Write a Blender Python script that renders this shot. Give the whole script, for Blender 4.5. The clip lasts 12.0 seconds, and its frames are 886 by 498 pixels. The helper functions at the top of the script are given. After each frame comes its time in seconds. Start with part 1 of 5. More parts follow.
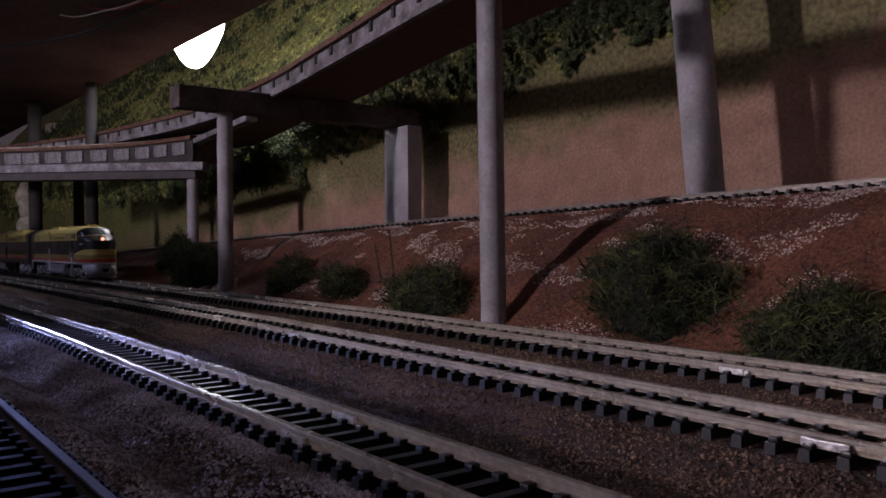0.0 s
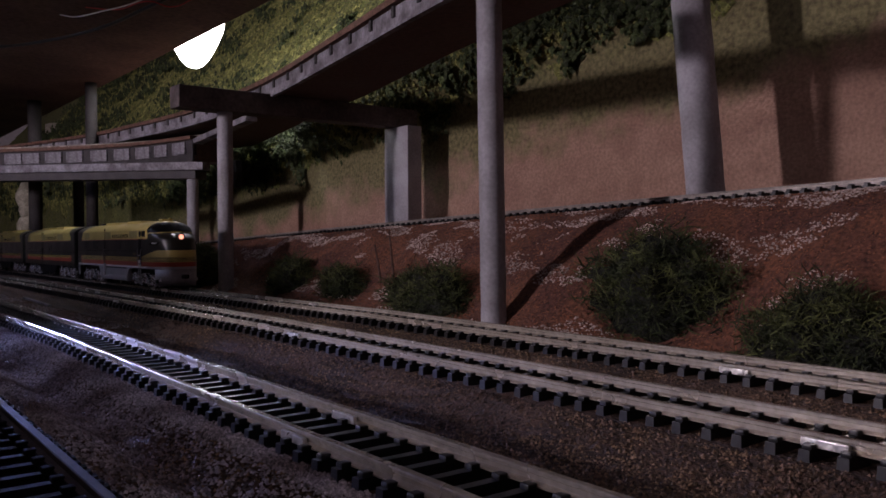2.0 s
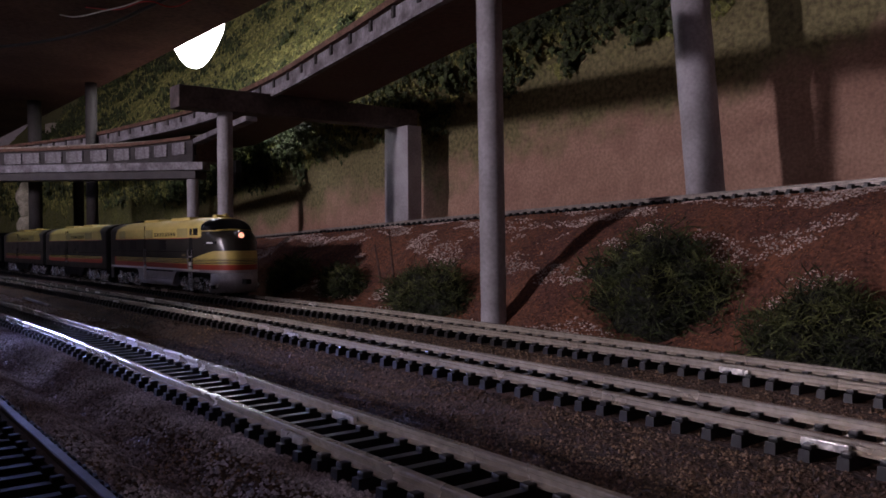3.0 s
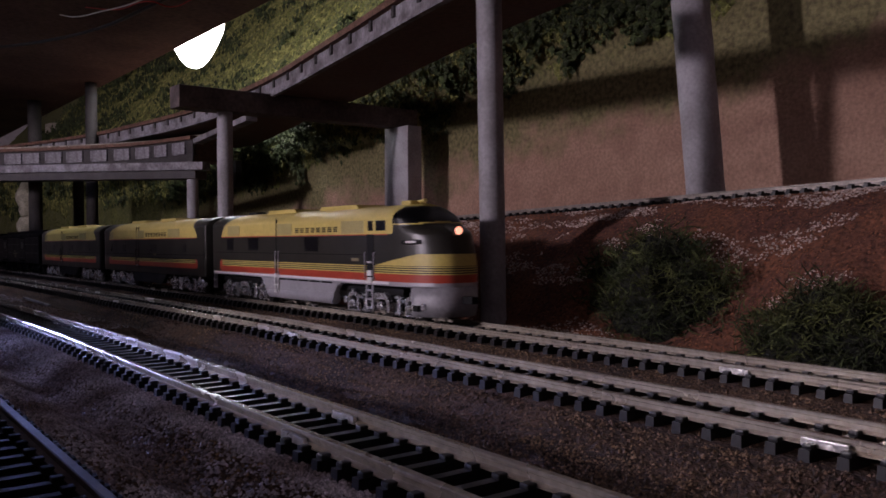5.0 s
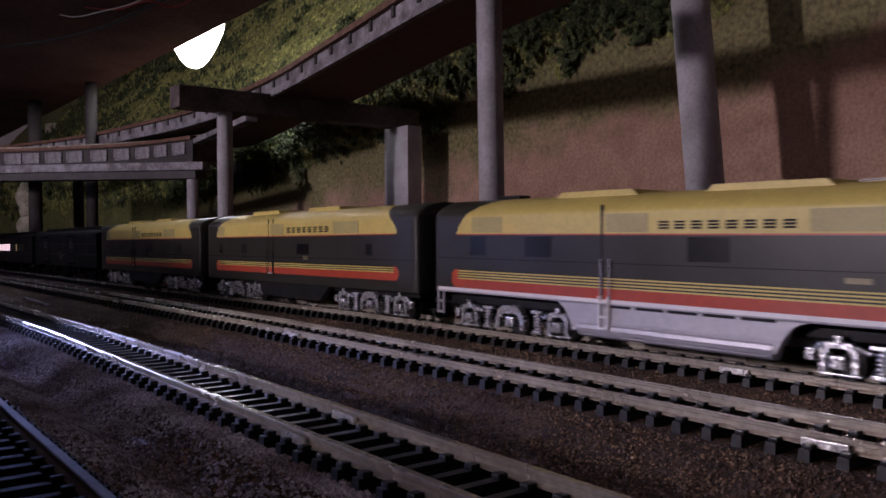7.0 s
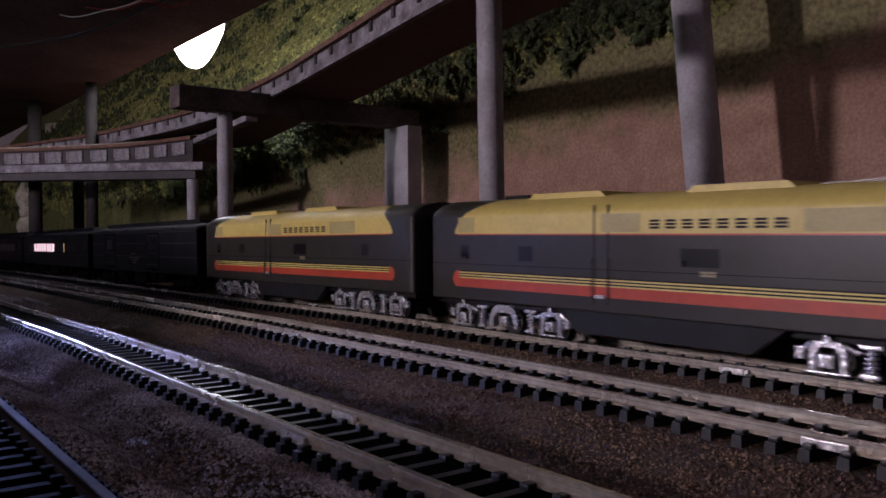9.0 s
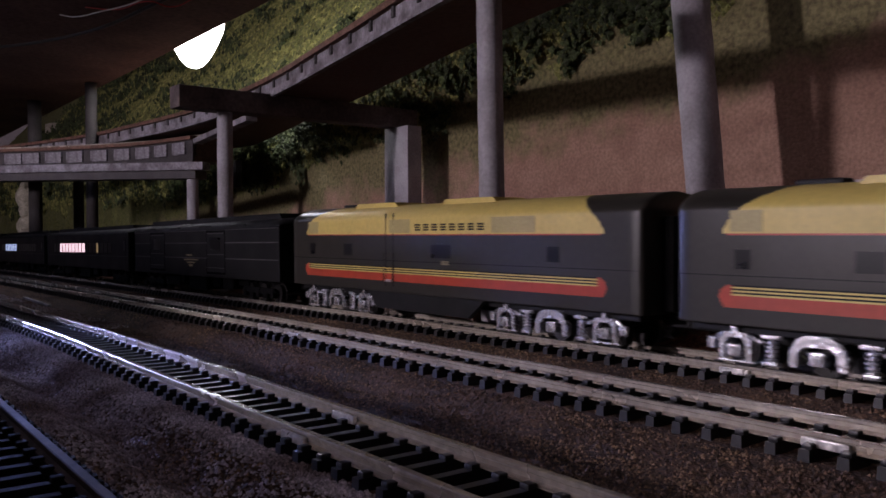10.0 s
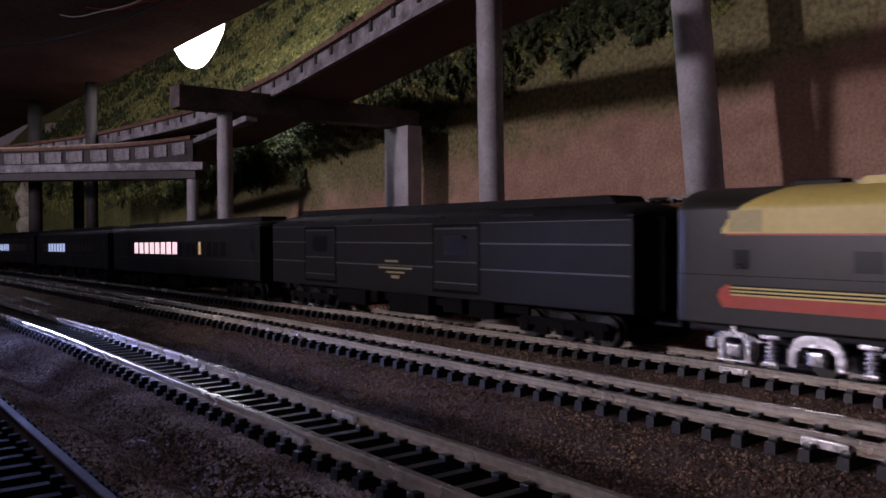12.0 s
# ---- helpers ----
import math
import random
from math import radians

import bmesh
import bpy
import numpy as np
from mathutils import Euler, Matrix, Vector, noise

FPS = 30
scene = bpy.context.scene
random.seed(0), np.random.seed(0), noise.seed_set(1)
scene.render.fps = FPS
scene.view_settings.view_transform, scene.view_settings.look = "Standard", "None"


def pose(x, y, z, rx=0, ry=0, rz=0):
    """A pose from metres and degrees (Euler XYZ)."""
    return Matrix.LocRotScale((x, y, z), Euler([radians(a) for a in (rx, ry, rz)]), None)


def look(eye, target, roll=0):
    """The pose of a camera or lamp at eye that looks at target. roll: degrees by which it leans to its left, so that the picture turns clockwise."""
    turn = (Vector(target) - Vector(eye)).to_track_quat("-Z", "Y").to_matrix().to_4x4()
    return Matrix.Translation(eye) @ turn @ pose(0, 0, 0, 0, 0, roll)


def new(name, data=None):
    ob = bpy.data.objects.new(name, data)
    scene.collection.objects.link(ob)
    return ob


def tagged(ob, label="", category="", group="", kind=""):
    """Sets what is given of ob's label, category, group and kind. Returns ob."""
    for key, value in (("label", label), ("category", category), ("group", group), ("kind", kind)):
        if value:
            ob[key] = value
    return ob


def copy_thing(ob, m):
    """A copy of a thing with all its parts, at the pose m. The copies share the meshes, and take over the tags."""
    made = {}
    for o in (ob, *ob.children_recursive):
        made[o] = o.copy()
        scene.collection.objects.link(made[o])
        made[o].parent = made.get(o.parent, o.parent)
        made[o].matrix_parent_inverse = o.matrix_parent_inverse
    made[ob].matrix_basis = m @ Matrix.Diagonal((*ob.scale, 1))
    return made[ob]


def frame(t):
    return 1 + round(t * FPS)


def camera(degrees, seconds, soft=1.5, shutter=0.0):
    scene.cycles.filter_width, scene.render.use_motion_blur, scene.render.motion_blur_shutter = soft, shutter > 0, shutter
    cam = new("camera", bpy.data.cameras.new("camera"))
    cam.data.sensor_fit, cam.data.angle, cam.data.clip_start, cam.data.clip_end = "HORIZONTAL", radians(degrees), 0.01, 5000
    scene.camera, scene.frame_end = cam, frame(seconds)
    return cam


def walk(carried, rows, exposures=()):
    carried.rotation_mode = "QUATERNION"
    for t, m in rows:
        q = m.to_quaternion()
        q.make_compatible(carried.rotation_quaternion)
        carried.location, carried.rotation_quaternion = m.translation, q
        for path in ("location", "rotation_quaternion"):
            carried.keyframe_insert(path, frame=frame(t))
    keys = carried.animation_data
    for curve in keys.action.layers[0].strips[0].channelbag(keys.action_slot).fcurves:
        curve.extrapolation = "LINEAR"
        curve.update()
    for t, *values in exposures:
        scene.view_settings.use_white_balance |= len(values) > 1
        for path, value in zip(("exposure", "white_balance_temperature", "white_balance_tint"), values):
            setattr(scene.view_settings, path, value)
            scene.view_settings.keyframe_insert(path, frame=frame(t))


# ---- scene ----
# ---- camera: it stands still beside the tracks ----
cam = camera(56.0, 12.0, soft=1.6, shutter=0.45)
EYE = (0.0, 0.0, 0.044)
HEADING = 0.650
DOWN = radians(1.12)
AIM = (EYE[0] - math.cos(HEADING) * math.cos(DOWN), EYE[1] + math.sin(HEADING) * math.cos(DOWN), EYE[2] - math.sin(DOWN))
walk(cam, [(0.0, look(EYE, AIM, -0.2)), (12.0, look(EYE, AIM, -0.2))])

# ---- light: bare bulbs, two added unseen bluish lamps (built below), and a faint dark room ----
EXPOSURE = 0.0
scene.view_settings.exposure = EXPOSURE
BULB_STRENGTH = 44.0
SIDE_BULB_STRENGTH = 690.0
LED_STRENGTH = 8500.0
FILL_STRENGTH = 270.0
world = bpy.data.worlds.new("dim_room")
world.use_nodes = True
world.node_tree.nodes["Background"].inputs[0].default_value = (0.6, 0.55, 0.75, 1)
world.node_tree.nodes["Background"].inputs[1].default_value = 0.032
scene.world = world

# ---- plan, in metres (a 1:87 model railway) ----
TRAIN_Y, MIDDLE_Y, FRONT_Y, NEAR_Y = 0.2248, 0.1640, 0.0864, 0.0262
UPPER_Y = 0.384
RAIL_TOP = 0.005
WALL_Y = 0.500
GAUGE = 0.0175


def grade(x):
    """Height of the layout's base along the tracks: it falls gently towards the far end."""
    return -0.011 * max(0.0, -0.35 - x)


def upper_rail(x):
    return -0.00847 * x * x + 0.03198 * x + 0.0735


def upper_base(x):
    return upper_rail(x) - RAIL_TOP


# ---- materials ----
def material(name, base, rough=0.6, metal=0.0, vary=0.25, scale=60.0, fine=900.0, bump=0.2, other=None, mix=0.5, spread=0.12, emit=None, strength=0.0, coat=0.0, depth=0.0004):
    """A surface with stains at a coarse scale, grain at a fine one and a little relief."""
    m = bpy.data.materials.new(name)
    m.use_nodes = True
    nt = m.node_tree
    n, l = nt.nodes, nt.links
    b = n["Principled BSDF"]
    b.inputs["Roughness"].default_value = rough
    b.inputs["Metallic"].default_value = metal
    b.inputs["Coat Weight"].default_value = coat
    co = n.new("ShaderNodeTexCoord")
    big = n.new("ShaderNodeTexNoise")
    big.inputs["Scale"].default_value = scale
    big.inputs["Detail"].default_value = 5
    small = n.new("ShaderNodeTexNoise")
    small.inputs["Scale"].default_value = fine
    small.inputs["Detail"].default_value = 3
    l.new(co.outputs["Object"], big.inputs["Vector"])
    l.new(co.outputs["Object"], small.inputs["Vector"])
    ramp = n.new("ShaderNodeMapRange")
    ramp.inputs["From Min"].default_value = mix - spread
    ramp.inputs["From Max"].default_value = mix + spread
    l.new(big.outputs["Fac"], ramp.inputs["Value"])
    two = n.new("ShaderNodeMix")
    two.data_type = "RGBA"
    dark = other or tuple(c * (1 - vary) for c in base)
    two.inputs["A"].default_value = (*base, 1)
    two.inputs["B"].default_value = (*dark, 1)
    l.new(ramp.outputs["Result"], two.inputs["Factor"])
    grain = n.new("ShaderNodeMapRange")
    grain.inputs["From Min"].default_value = 0.3
    grain.inputs["From Max"].default_value = 0.7
    grain.inputs["To Min"].default_value = 1 - vary
    grain.inputs["To Max"].default_value = 1 + vary
    l.new(small.outputs["Fac"], grain.inputs["Value"])
    mul = n.new("ShaderNodeMix")
    mul.data_type, mul.blend_type = "RGBA", "MULTIPLY"
    mul.inputs["Factor"].default_value = 1.0
    l.new(two.outputs["Result"], mul.inputs["A"])
    l.new(grain.outputs["Result"], mul.inputs["B"])
    l.new(mul.outputs["Result"], b.inputs["Base Color"])
    rr = n.new("ShaderNodeMapRange")
    rr.inputs["To Min"].default_value = max(0.05, rough - 0.12)
    rr.inputs["To Max"].default_value = min(1.0, rough + 0.12)
    l.new(big.outputs["Fac"], rr.inputs["Value"])
    l.new(rr.outputs["Result"], b.inputs["Roughness"])
    if bump:
        bp = n.new("ShaderNodeBump")
        bp.inputs["Strength"].default_value = bump
        bp.inputs["Distance"].default_value = depth
        l.new(small.outputs["Fac"], bp.inputs["Height"])
        l.new(bp.outputs["Normal"], b.inputs["Normal"])
    if emit:
        b.inputs["Emission Color"].default_value = (*emit, 1)
        b.inputs["Emission Strength"].default_value = strength
    return m


def random_tint(m, amount):
    """Lets alike pieces of one material differ a little in lightness."""
    nt = m.node_tree
    b = nt.nodes["Principled BSDF"]
    source = b.inputs["Base Color"].links[0].from_socket
    info = nt.nodes.new("ShaderNodeObjectInfo")
    mr = nt.nodes.new("ShaderNodeMapRange")
    mr.inputs["To Min"].default_value, mr.inputs["To Max"].default_value = 1 - amount, 1 + amount
    nt.links.new(info.outputs["Random"], mr.inputs["Value"])
    mul = nt.nodes.new("ShaderNodeMix")
    mul.data_type, mul.blend_type = "RGBA", "MULTIPLY"
    mul.inputs["Factor"].default_value = 1.0
    nt.links.new(source, mul.inputs["A"])
    nt.links.new(mr.outputs["Result"], mul.inputs["B"])
    nt.links.new(mul.outputs["Result"], b.inputs["Base Color"])
    return m


def island_tint(m, low, high):
    """Lets loose grains or leaves within one mesh differ in lightness."""
    nt = m.node_tree
    b = nt.nodes["Principled BSDF"]
    source = b.inputs["Base Color"].links[0].from_socket
    info = nt.nodes.new("ShaderNodeNewGeometry")
    mr = nt.nodes.new("ShaderNodeMapRange")
    mr.inputs["To Min"].default_value, mr.inputs["To Max"].default_value = low, high
    nt.links.new(info.outputs["Random Per Island"], mr.inputs["Value"])
    mul = nt.nodes.new("ShaderNodeMix")
    mul.data_type, mul.blend_type = "RGBA", "MULTIPLY"
    mul.inputs["Factor"].default_value = 1.0
    nt.links.new(source, mul.inputs["A"])
    nt.links.new(mr.outputs["Result"], mul.inputs["B"])
    nt.links.new(mul.outputs["Result"], b.inputs["Base Color"])
    return m


M_DIRT = material("ballast_dirt", (0.098, 0.056, 0.033), 0.95, vary=0.6, scale=35, fine=900, bump=1.0, other=(0.042, 0.025, 0.017), depth=0.0012)
M_GRAIN = island_tint(material("gravel", (0.135, 0.088, 0.048), 0.9, vary=0.3, scale=25, other=(0.050, 0.030, 0.020), bump=0), 0.25, 2.4)
M_BANK = material("red_earth", (0.165, 0.065, 0.033), 0.95, vary=0.6, scale=34, fine=500, bump=1.0, other=(0.095, 0.037, 0.025), mix=0.50, depth=0.0015)
M_BANK_GRAIN = island_tint(material("red_grit", (0.21, 0.085, 0.042), 0.9, vary=0.3, scale=40, bump=0), 0.5, 1.6)
M_PALE = island_tint(material("pale_grit", (0.62, 0.50, 0.44), 0.9, vary=0.3, scale=60, bump=0), 0.6, 1.3)
M_PALE_BALLAST = island_tint(material("pale_ballast", (0.50, 0.46, 0.46), 0.9, vary=0.3, scale=30, other=(0.19, 0.15, 0.14), bump=0), 0.4, 1.5)
M_RAIL = material("nickel_silver_rail", (0.62, 0.57, 0.48), 0.25, 0.6, vary=0.18, scale=40, fine=500, bump=0.05, other=(0.42, 0.37, 0.30))
# near track's rails, darkened in colour for the shade they lie in
M_RAIL_SHADED = material("shaded_rail", (0.060, 0.040, 0.032), 0.85, 0.2, vary=0.3, scale=60, fine=500, bump=0.2)
M_POST = material("dark_post", (0.028, 0.023, 0.022), 0.8, vary=0.3, scale=60, fine=400, bump=0.2)
M_RAIL_UPPER = material("dulled_rail", (0.26, 0.23, 0.20), 0.5, 0.5, vary=0.2, scale=60, fine=500, bump=0.1)
M_JOINER = material("bright_joiner", (0.80, 0.78, 0.74), 0.3, 0.7, vary=0.3, scale=300, fine=700, bump=0.8)
M_TIE = random_tint(material("black_plastic_tie", (0.012, 0.0115, 0.0125), 0.38, vary=0.35, scale=150, fine=900, bump=0.3, depth=0.0002), 0.35)
M_TIE.node_tree.nodes["Principled BSDF"].inputs["Specular IOR Level"].default_value = 0.38
# near track's ties, a darker matte copy for the same shade
M_TIE_SHADED = random_tint(material("shaded_tie", (0.010, 0.009, 0.009), 0.95, vary=0.35, scale=150, fine=900, bump=0.3, depth=0.0002), 0.35)
M_TIE_SHADED.node_tree.nodes["Principled BSDF"].inputs["Specular IOR Level"].default_value = 0.05
M_FOAM = island_tint(material("green_foam", (0.22, 0.215, 0.065), 0.95, vary=0.4, scale=60, bump=0.5, other=(0.10, 0.11, 0.03)), 0.5, 1.6)
M_TUFT = island_tint(material("dark_green_tuft", (0.046, 0.062, 0.019), 0.95, vary=0.4, scale=200, bump=0.3), 0.5, 1.6)
M_BUSH = island_tint(material("dark_lichen", (0.062, 0.070, 0.020), 0.9, vary=0.4, scale=60, bump=0.0, other=(0.022, 0.030, 0.010)), 0.3, 2.3)
# shrub hearts coloured dark, for the shade among the sprigs
M_BUSH_CORE = material("shaded_bush_core", (0.012, 0.013, 0.007), 0.95, vary=0.5, scale=150, fine=900, bump=1.0, depth=0.002)
M_TWIG = material("brown_twig", (0.10, 0.055, 0.04), 0.9, vary=0.3, scale=200, bump=0.3)
M_DOWEL = material("grey_painted_dowel", (0.34, 0.325, 0.345), 0.7, vary=0.14, scale=45, fine=500, bump=0.15, other=(0.25, 0.235, 0.245))
M_GIRDER = material("grey_painted_strip", (0.25, 0.235, 0.25), 0.7, vary=0.3, scale=70, fine=400, bump=0.3, other=(0.10, 0.085, 0.09))
M_RIB = material("dark_rib", (0.040, 0.033, 0.032), 0.7, vary=0.3, scale=90)
M_CAP = material("stained_cap_timber", (0.105, 0.080, 0.072), 0.8, vary=0.35, scale=40, fine=300, bump=0.3, other=(0.055, 0.040, 0.038))
M_PLY = material("brown_plywood", (0.095, 0.055, 0.040), 0.8, vary=0.3, scale=30, fine=250, bump=0.3, other=(0.10, 0.055, 0.04))
M_CORK = material("cork_roadbed", (0.15, 0.075, 0.05), 0.9, vary=0.4, scale=120, fine=900, bump=0.5)
M_BOARD = material("dark_board_underside", (0.16, 0.095, 0.08), 0.85, vary=0.3, scale=14, fine=200, bump=0.3)
M_ROOM = material("dim_room_wall", (0.58, 0.54, 0.55), 0.9, vary=0.1, scale=3, fine=80, bump=0.1)
M_YELLOW = material("cream_yellow_paint", (0.58, 0.46, 0.125), 0.48, vary=0.08, scale=60, fine=600, bump=0.03)
M_YELLOW_DARK = material("dull_yellow_grille", (0.40, 0.34, 0.13), 0.55, vary=0.12, scale=60, fine=900, bump=0.1)
M_OLIVE = material("dark_olive_paint", (0.027, 0.0250, 0.020), 0.34, vary=0.10, scale=50, fine=600, bump=0.03)
M_OLIVE.node_tree.nodes["Principled BSDF"].inputs["Specular IOR Level"].default_value = 0.35
M_RED = material("orange_red_paint", (0.41, 0.058, 0.032), 0.32, vary=0.08, scale=60, fine=600, bump=0.03)
M_SILVER = material("silver_paint", (0.42, 0.41, 0.44), 0.42, 0.4, vary=0.08, scale=60, fine=600, bump=0.04)
M_PILOT = material("grey_pilot_paint", (0.33, 0.32, 0.34), 0.5, 0.2, vary=0.15, scale=60, fine=600, bump=0.05)
M_CHROME = material("plated_sideframe", (0.92, 0.92, 0.96), 0.26, 0.85, vary=0.2, scale=260, fine=700, bump=0.6)
M_BLACK = material("black_plastic", (0.007, 0.007, 0.0075), 0.55, vary=0.2, scale=100, bump=0.05)
M_BLACK.node_tree.nodes["Principled BSDF"].inputs["Specular IOR Level"].default_value = 0.2
M_GLASS_DARK = material("dark_glazing", (0.005, 0.005, 0.006), 0.30, vary=0.1, scale=60, bump=0.0)
M_WHEEL = material("dark_wheel", (0.025, 0.023, 0.022), 0.45, 0.5, vary=0.2, scale=200, bump=0.05)
M_COACH = material("black_green_coach", (0.0076, 0.0076, 0.0074), 0.50, vary=0.12, scale=40, fine=600, bump=0.04)
M_COACH_ROOF = material("sooty_roof", (0.0060, 0.0060, 0.0068), 0.75, vary=0.3, scale=60, fine=700, bump=0.2)
M_COACH_ROOF.node_tree.nodes["Principled BSDF"].inputs["Specular IOR Level"].default_value = 0.2
M_GLASS_DARK.node_tree.nodes["Principled BSDF"].inputs["Specular IOR Level"].default_value = 0.25
M_UNDER = material("grimy_underframe", (0.0045, 0.0042, 0.0040), 0.9, vary=0.3, scale=100, bump=0.1)
M_UNDER.node_tree.nodes["Principled BSDF"].inputs["Specular IOR Level"].default_value = 0.1
M_COACH.node_tree.nodes["Principled BSDF"].inputs["Specular IOR Level"].default_value = 0.15
M_RIVET = material("pale_rivet_line", (0.052, 0.050, 0.050), 0.5, vary=0.2, scale=100, bump=0.0)
M_GOLD = material("dull_gold_lettering", (0.25, 0.21, 0.11), 0.5, vary=0.1, scale=100, bump=0.0)
M_WHITE = material("white_paint", (0.75, 0.74, 0.74), 0.4, vary=0.06, scale=100, bump=0.0)
M_LAMP = material("headlamp_glow", (0.9, 0.5, 0.4), 0.3, vary=0.0, bump=0.0, emit=(1.0, 0.40, 0.27), strength=1.5)
M_WINDOW_PINK = material("lit_window_rosy", (0.8, 0.6, 0.6), 0.3, vary=0.0, bump=0.0, emit=(1.0, 0.70, 0.80), strength=1.2)
M_WINDOW_DIM = material("lit_window_bluish", (0.5, 0.5, 0.6), 0.3, vary=0.0, bump=0.0, emit=(0.50, 0.60, 1.0), strength=0.75)
M_WINDOW_WARM = material("lit_window_amber", (0.6, 0.5, 0.3), 0.3, vary=0.0, bump=0.0, emit=(1.0, 0.65, 0.3), strength=0.25)
M_BULB = material("bulb_glow", (0.9, 0.9, 0.95), 0.3, vary=0.0, bump=0.0, emit=(0.95, 0.92, 1.0), strength=BULB_STRENGTH)
M_SIDE_BULB = material("side_bulb_glow", (0.9, 0.9, 0.95), 0.3, vary=0.0, bump=0.0, emit=(1.0, 0.85, 1.0), strength=SIDE_BULB_STRENGTH)
M_LED = material("bluish_lamp_glow", (0.9, 0.9, 0.95), 0.3, vary=0.0, bump=0.0, emit=(0.36, 0.42, 1.0), strength=LED_STRENGTH)
M_FILL = material("fill_lens_glow", (0.9, 0.9, 0.95), 0.3, vary=0.0, bump=0.0, emit=(0.55, 0.60, 1.0), strength=FILL_STRENGTH)
M_RED_WIRE = material("red_wire", (0.45, 0.03, 0.03), 0.4, vary=0.1, bump=0.0)
M_WHITE_WIRE = material("white_wire", (0.6, 0.62, 0.6), 0.4, vary=0.1, bump=0.0)
M_BLACK_WIRE = material("black_wire", (0.012, 0.012, 0.012), 0.4, vary=0.1, bump=0.0)
M_PLASTER = material("pale_plaster", (0.42, 0.38, 0.30), 0.9, vary=0.3, scale=90, fine=500, bump=0.6)


def wall_material():
    """Backdrop: clay-pink paint below, olive and green ground foam above and towards the far end."""
    m = material("painted_backdrop", (0.34, 0.205, 0.145), 0.95, vary=0.22, scale=45, fine=420, bump=0.7, other=(0.27, 0.155, 0.11), depth=0.0012)
    nt = m.node_tree
    n, l = nt.nodes, nt.links
    b = n["Principled BSDF"]
    source = b.inputs["Base Color"].links[0].from_socket
    co = n.new("ShaderNodeTexCoord")
    sep = n.new("ShaderNodeSeparateXYZ")
    l.new(co.outputs["Object"], sep.inputs[0])
    no = n.new("ShaderNodeTexNoise")
    no.inputs["Scale"].default_value = 16
    no.inputs["Detail"].default_value = 9
    no.inputs["Roughness"].default_value = 0.65
    l.new(co.outputs["Object"], no.inputs["Vector"])

    def math_node(op, a, b_):
        k = n.new("ShaderNodeMath")
        k.operation = op
        for i, v in enumerate((a, b_)):
            if isinstance(v, (int, float)):
                k.inputs[i].default_value = v
            else:
                l.new(v, k.inputs[i])
        return k.outputs[0]
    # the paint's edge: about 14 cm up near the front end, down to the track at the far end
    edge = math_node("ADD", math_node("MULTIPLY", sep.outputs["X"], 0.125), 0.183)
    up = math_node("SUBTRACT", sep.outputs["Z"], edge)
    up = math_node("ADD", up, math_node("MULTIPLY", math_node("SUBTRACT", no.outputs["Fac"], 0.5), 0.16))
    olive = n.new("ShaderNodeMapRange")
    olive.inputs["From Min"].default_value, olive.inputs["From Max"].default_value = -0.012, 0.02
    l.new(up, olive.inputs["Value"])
    # deeper green above the deck's shadow line, partly standing for that shadow
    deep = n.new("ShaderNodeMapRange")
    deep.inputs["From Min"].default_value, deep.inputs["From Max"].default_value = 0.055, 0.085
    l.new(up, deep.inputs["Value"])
    fine = n.new("ShaderNodeTexNoise")
    fine.inputs["Scale"].default_value = 260
    fine.inputs["Detail"].default_value = 4
    l.new(co.outputs["Object"], fine.inputs["Vector"])
    gr = n.new("ShaderNodeMapRange")
    gr.inputs["From Min"].default_value, gr.inputs["From Max"].default_value = 0.3, 0.7
    gr.inputs["To Min"].default_value, gr.inputs["To Max"].default_value = 0.5, 1.5
    l.new(fine.outputs["Fac"], gr.inputs["Value"])

    def tint(color):
        k = n.new("ShaderNodeMix")
        k.data_type, k.blend_type = "RGBA", "MULTIPLY"
        k.inputs["Factor"].default_value = 1.0
        k.inputs["A"].default_value = (*color, 1)
        l.new(gr.outputs["Result"], k.inputs["B"])
        return k.outputs["Result"]

    def blend(fac, a, c):
        k = n.new("ShaderNodeMix")
        k.data_type = "RGBA"
        l.new(fac, k.inputs["Factor"])
        l.new(a, k.inputs["A"])
        l.new(c, k.inputs["B"])
        return k.outputs["Result"]
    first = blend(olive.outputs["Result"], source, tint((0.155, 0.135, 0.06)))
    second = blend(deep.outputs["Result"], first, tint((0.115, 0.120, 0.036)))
    l.new(second, b.inputs["Base Color"])
    return m


M_WALL = wall_material()


# ---- small building helpers ----
def mesh_of(name, bm, mats, smooth=False):
    me = bpy.data.meshes.new(name)
    bm.to_mesh(me)
    bm.free()
    for m in (mats if isinstance(mats, (list, tuple)) else [mats]):
        me.materials.append(m)
    if smooth:
        me.shade_smooth()
    return me


def part(name, bm, mats, parent=None, label="", smooth=False, at=None):
    ob = new(name, mesh_of(name, bm, mats, smooth))
    ob.parent = parent
    if at is not None:
        ob.matrix_basis = at
    if label:
        tagged(ob, label)
    return ob


def box(bm, x0, x1, y0, y1, z0, z1, mat=0):
    v = [bm.verts.new(c) for c in ((x0, y0, z0), (x1, y0, z0), (x1, y1, z0), (x0, y1, z0), (x0, y0, z1), (x1, y0, z1), (x1, y1, z1), (x0, y1, z1))]
    for f in ((0, 3, 2, 1), (4, 5, 6, 7), (0, 1, 5, 4), (1, 2, 6, 5), (2, 3, 7, 6), (3, 0, 4, 7)):
        bm.faces.new([v[i] for i in f]).material_index = mat
    return v


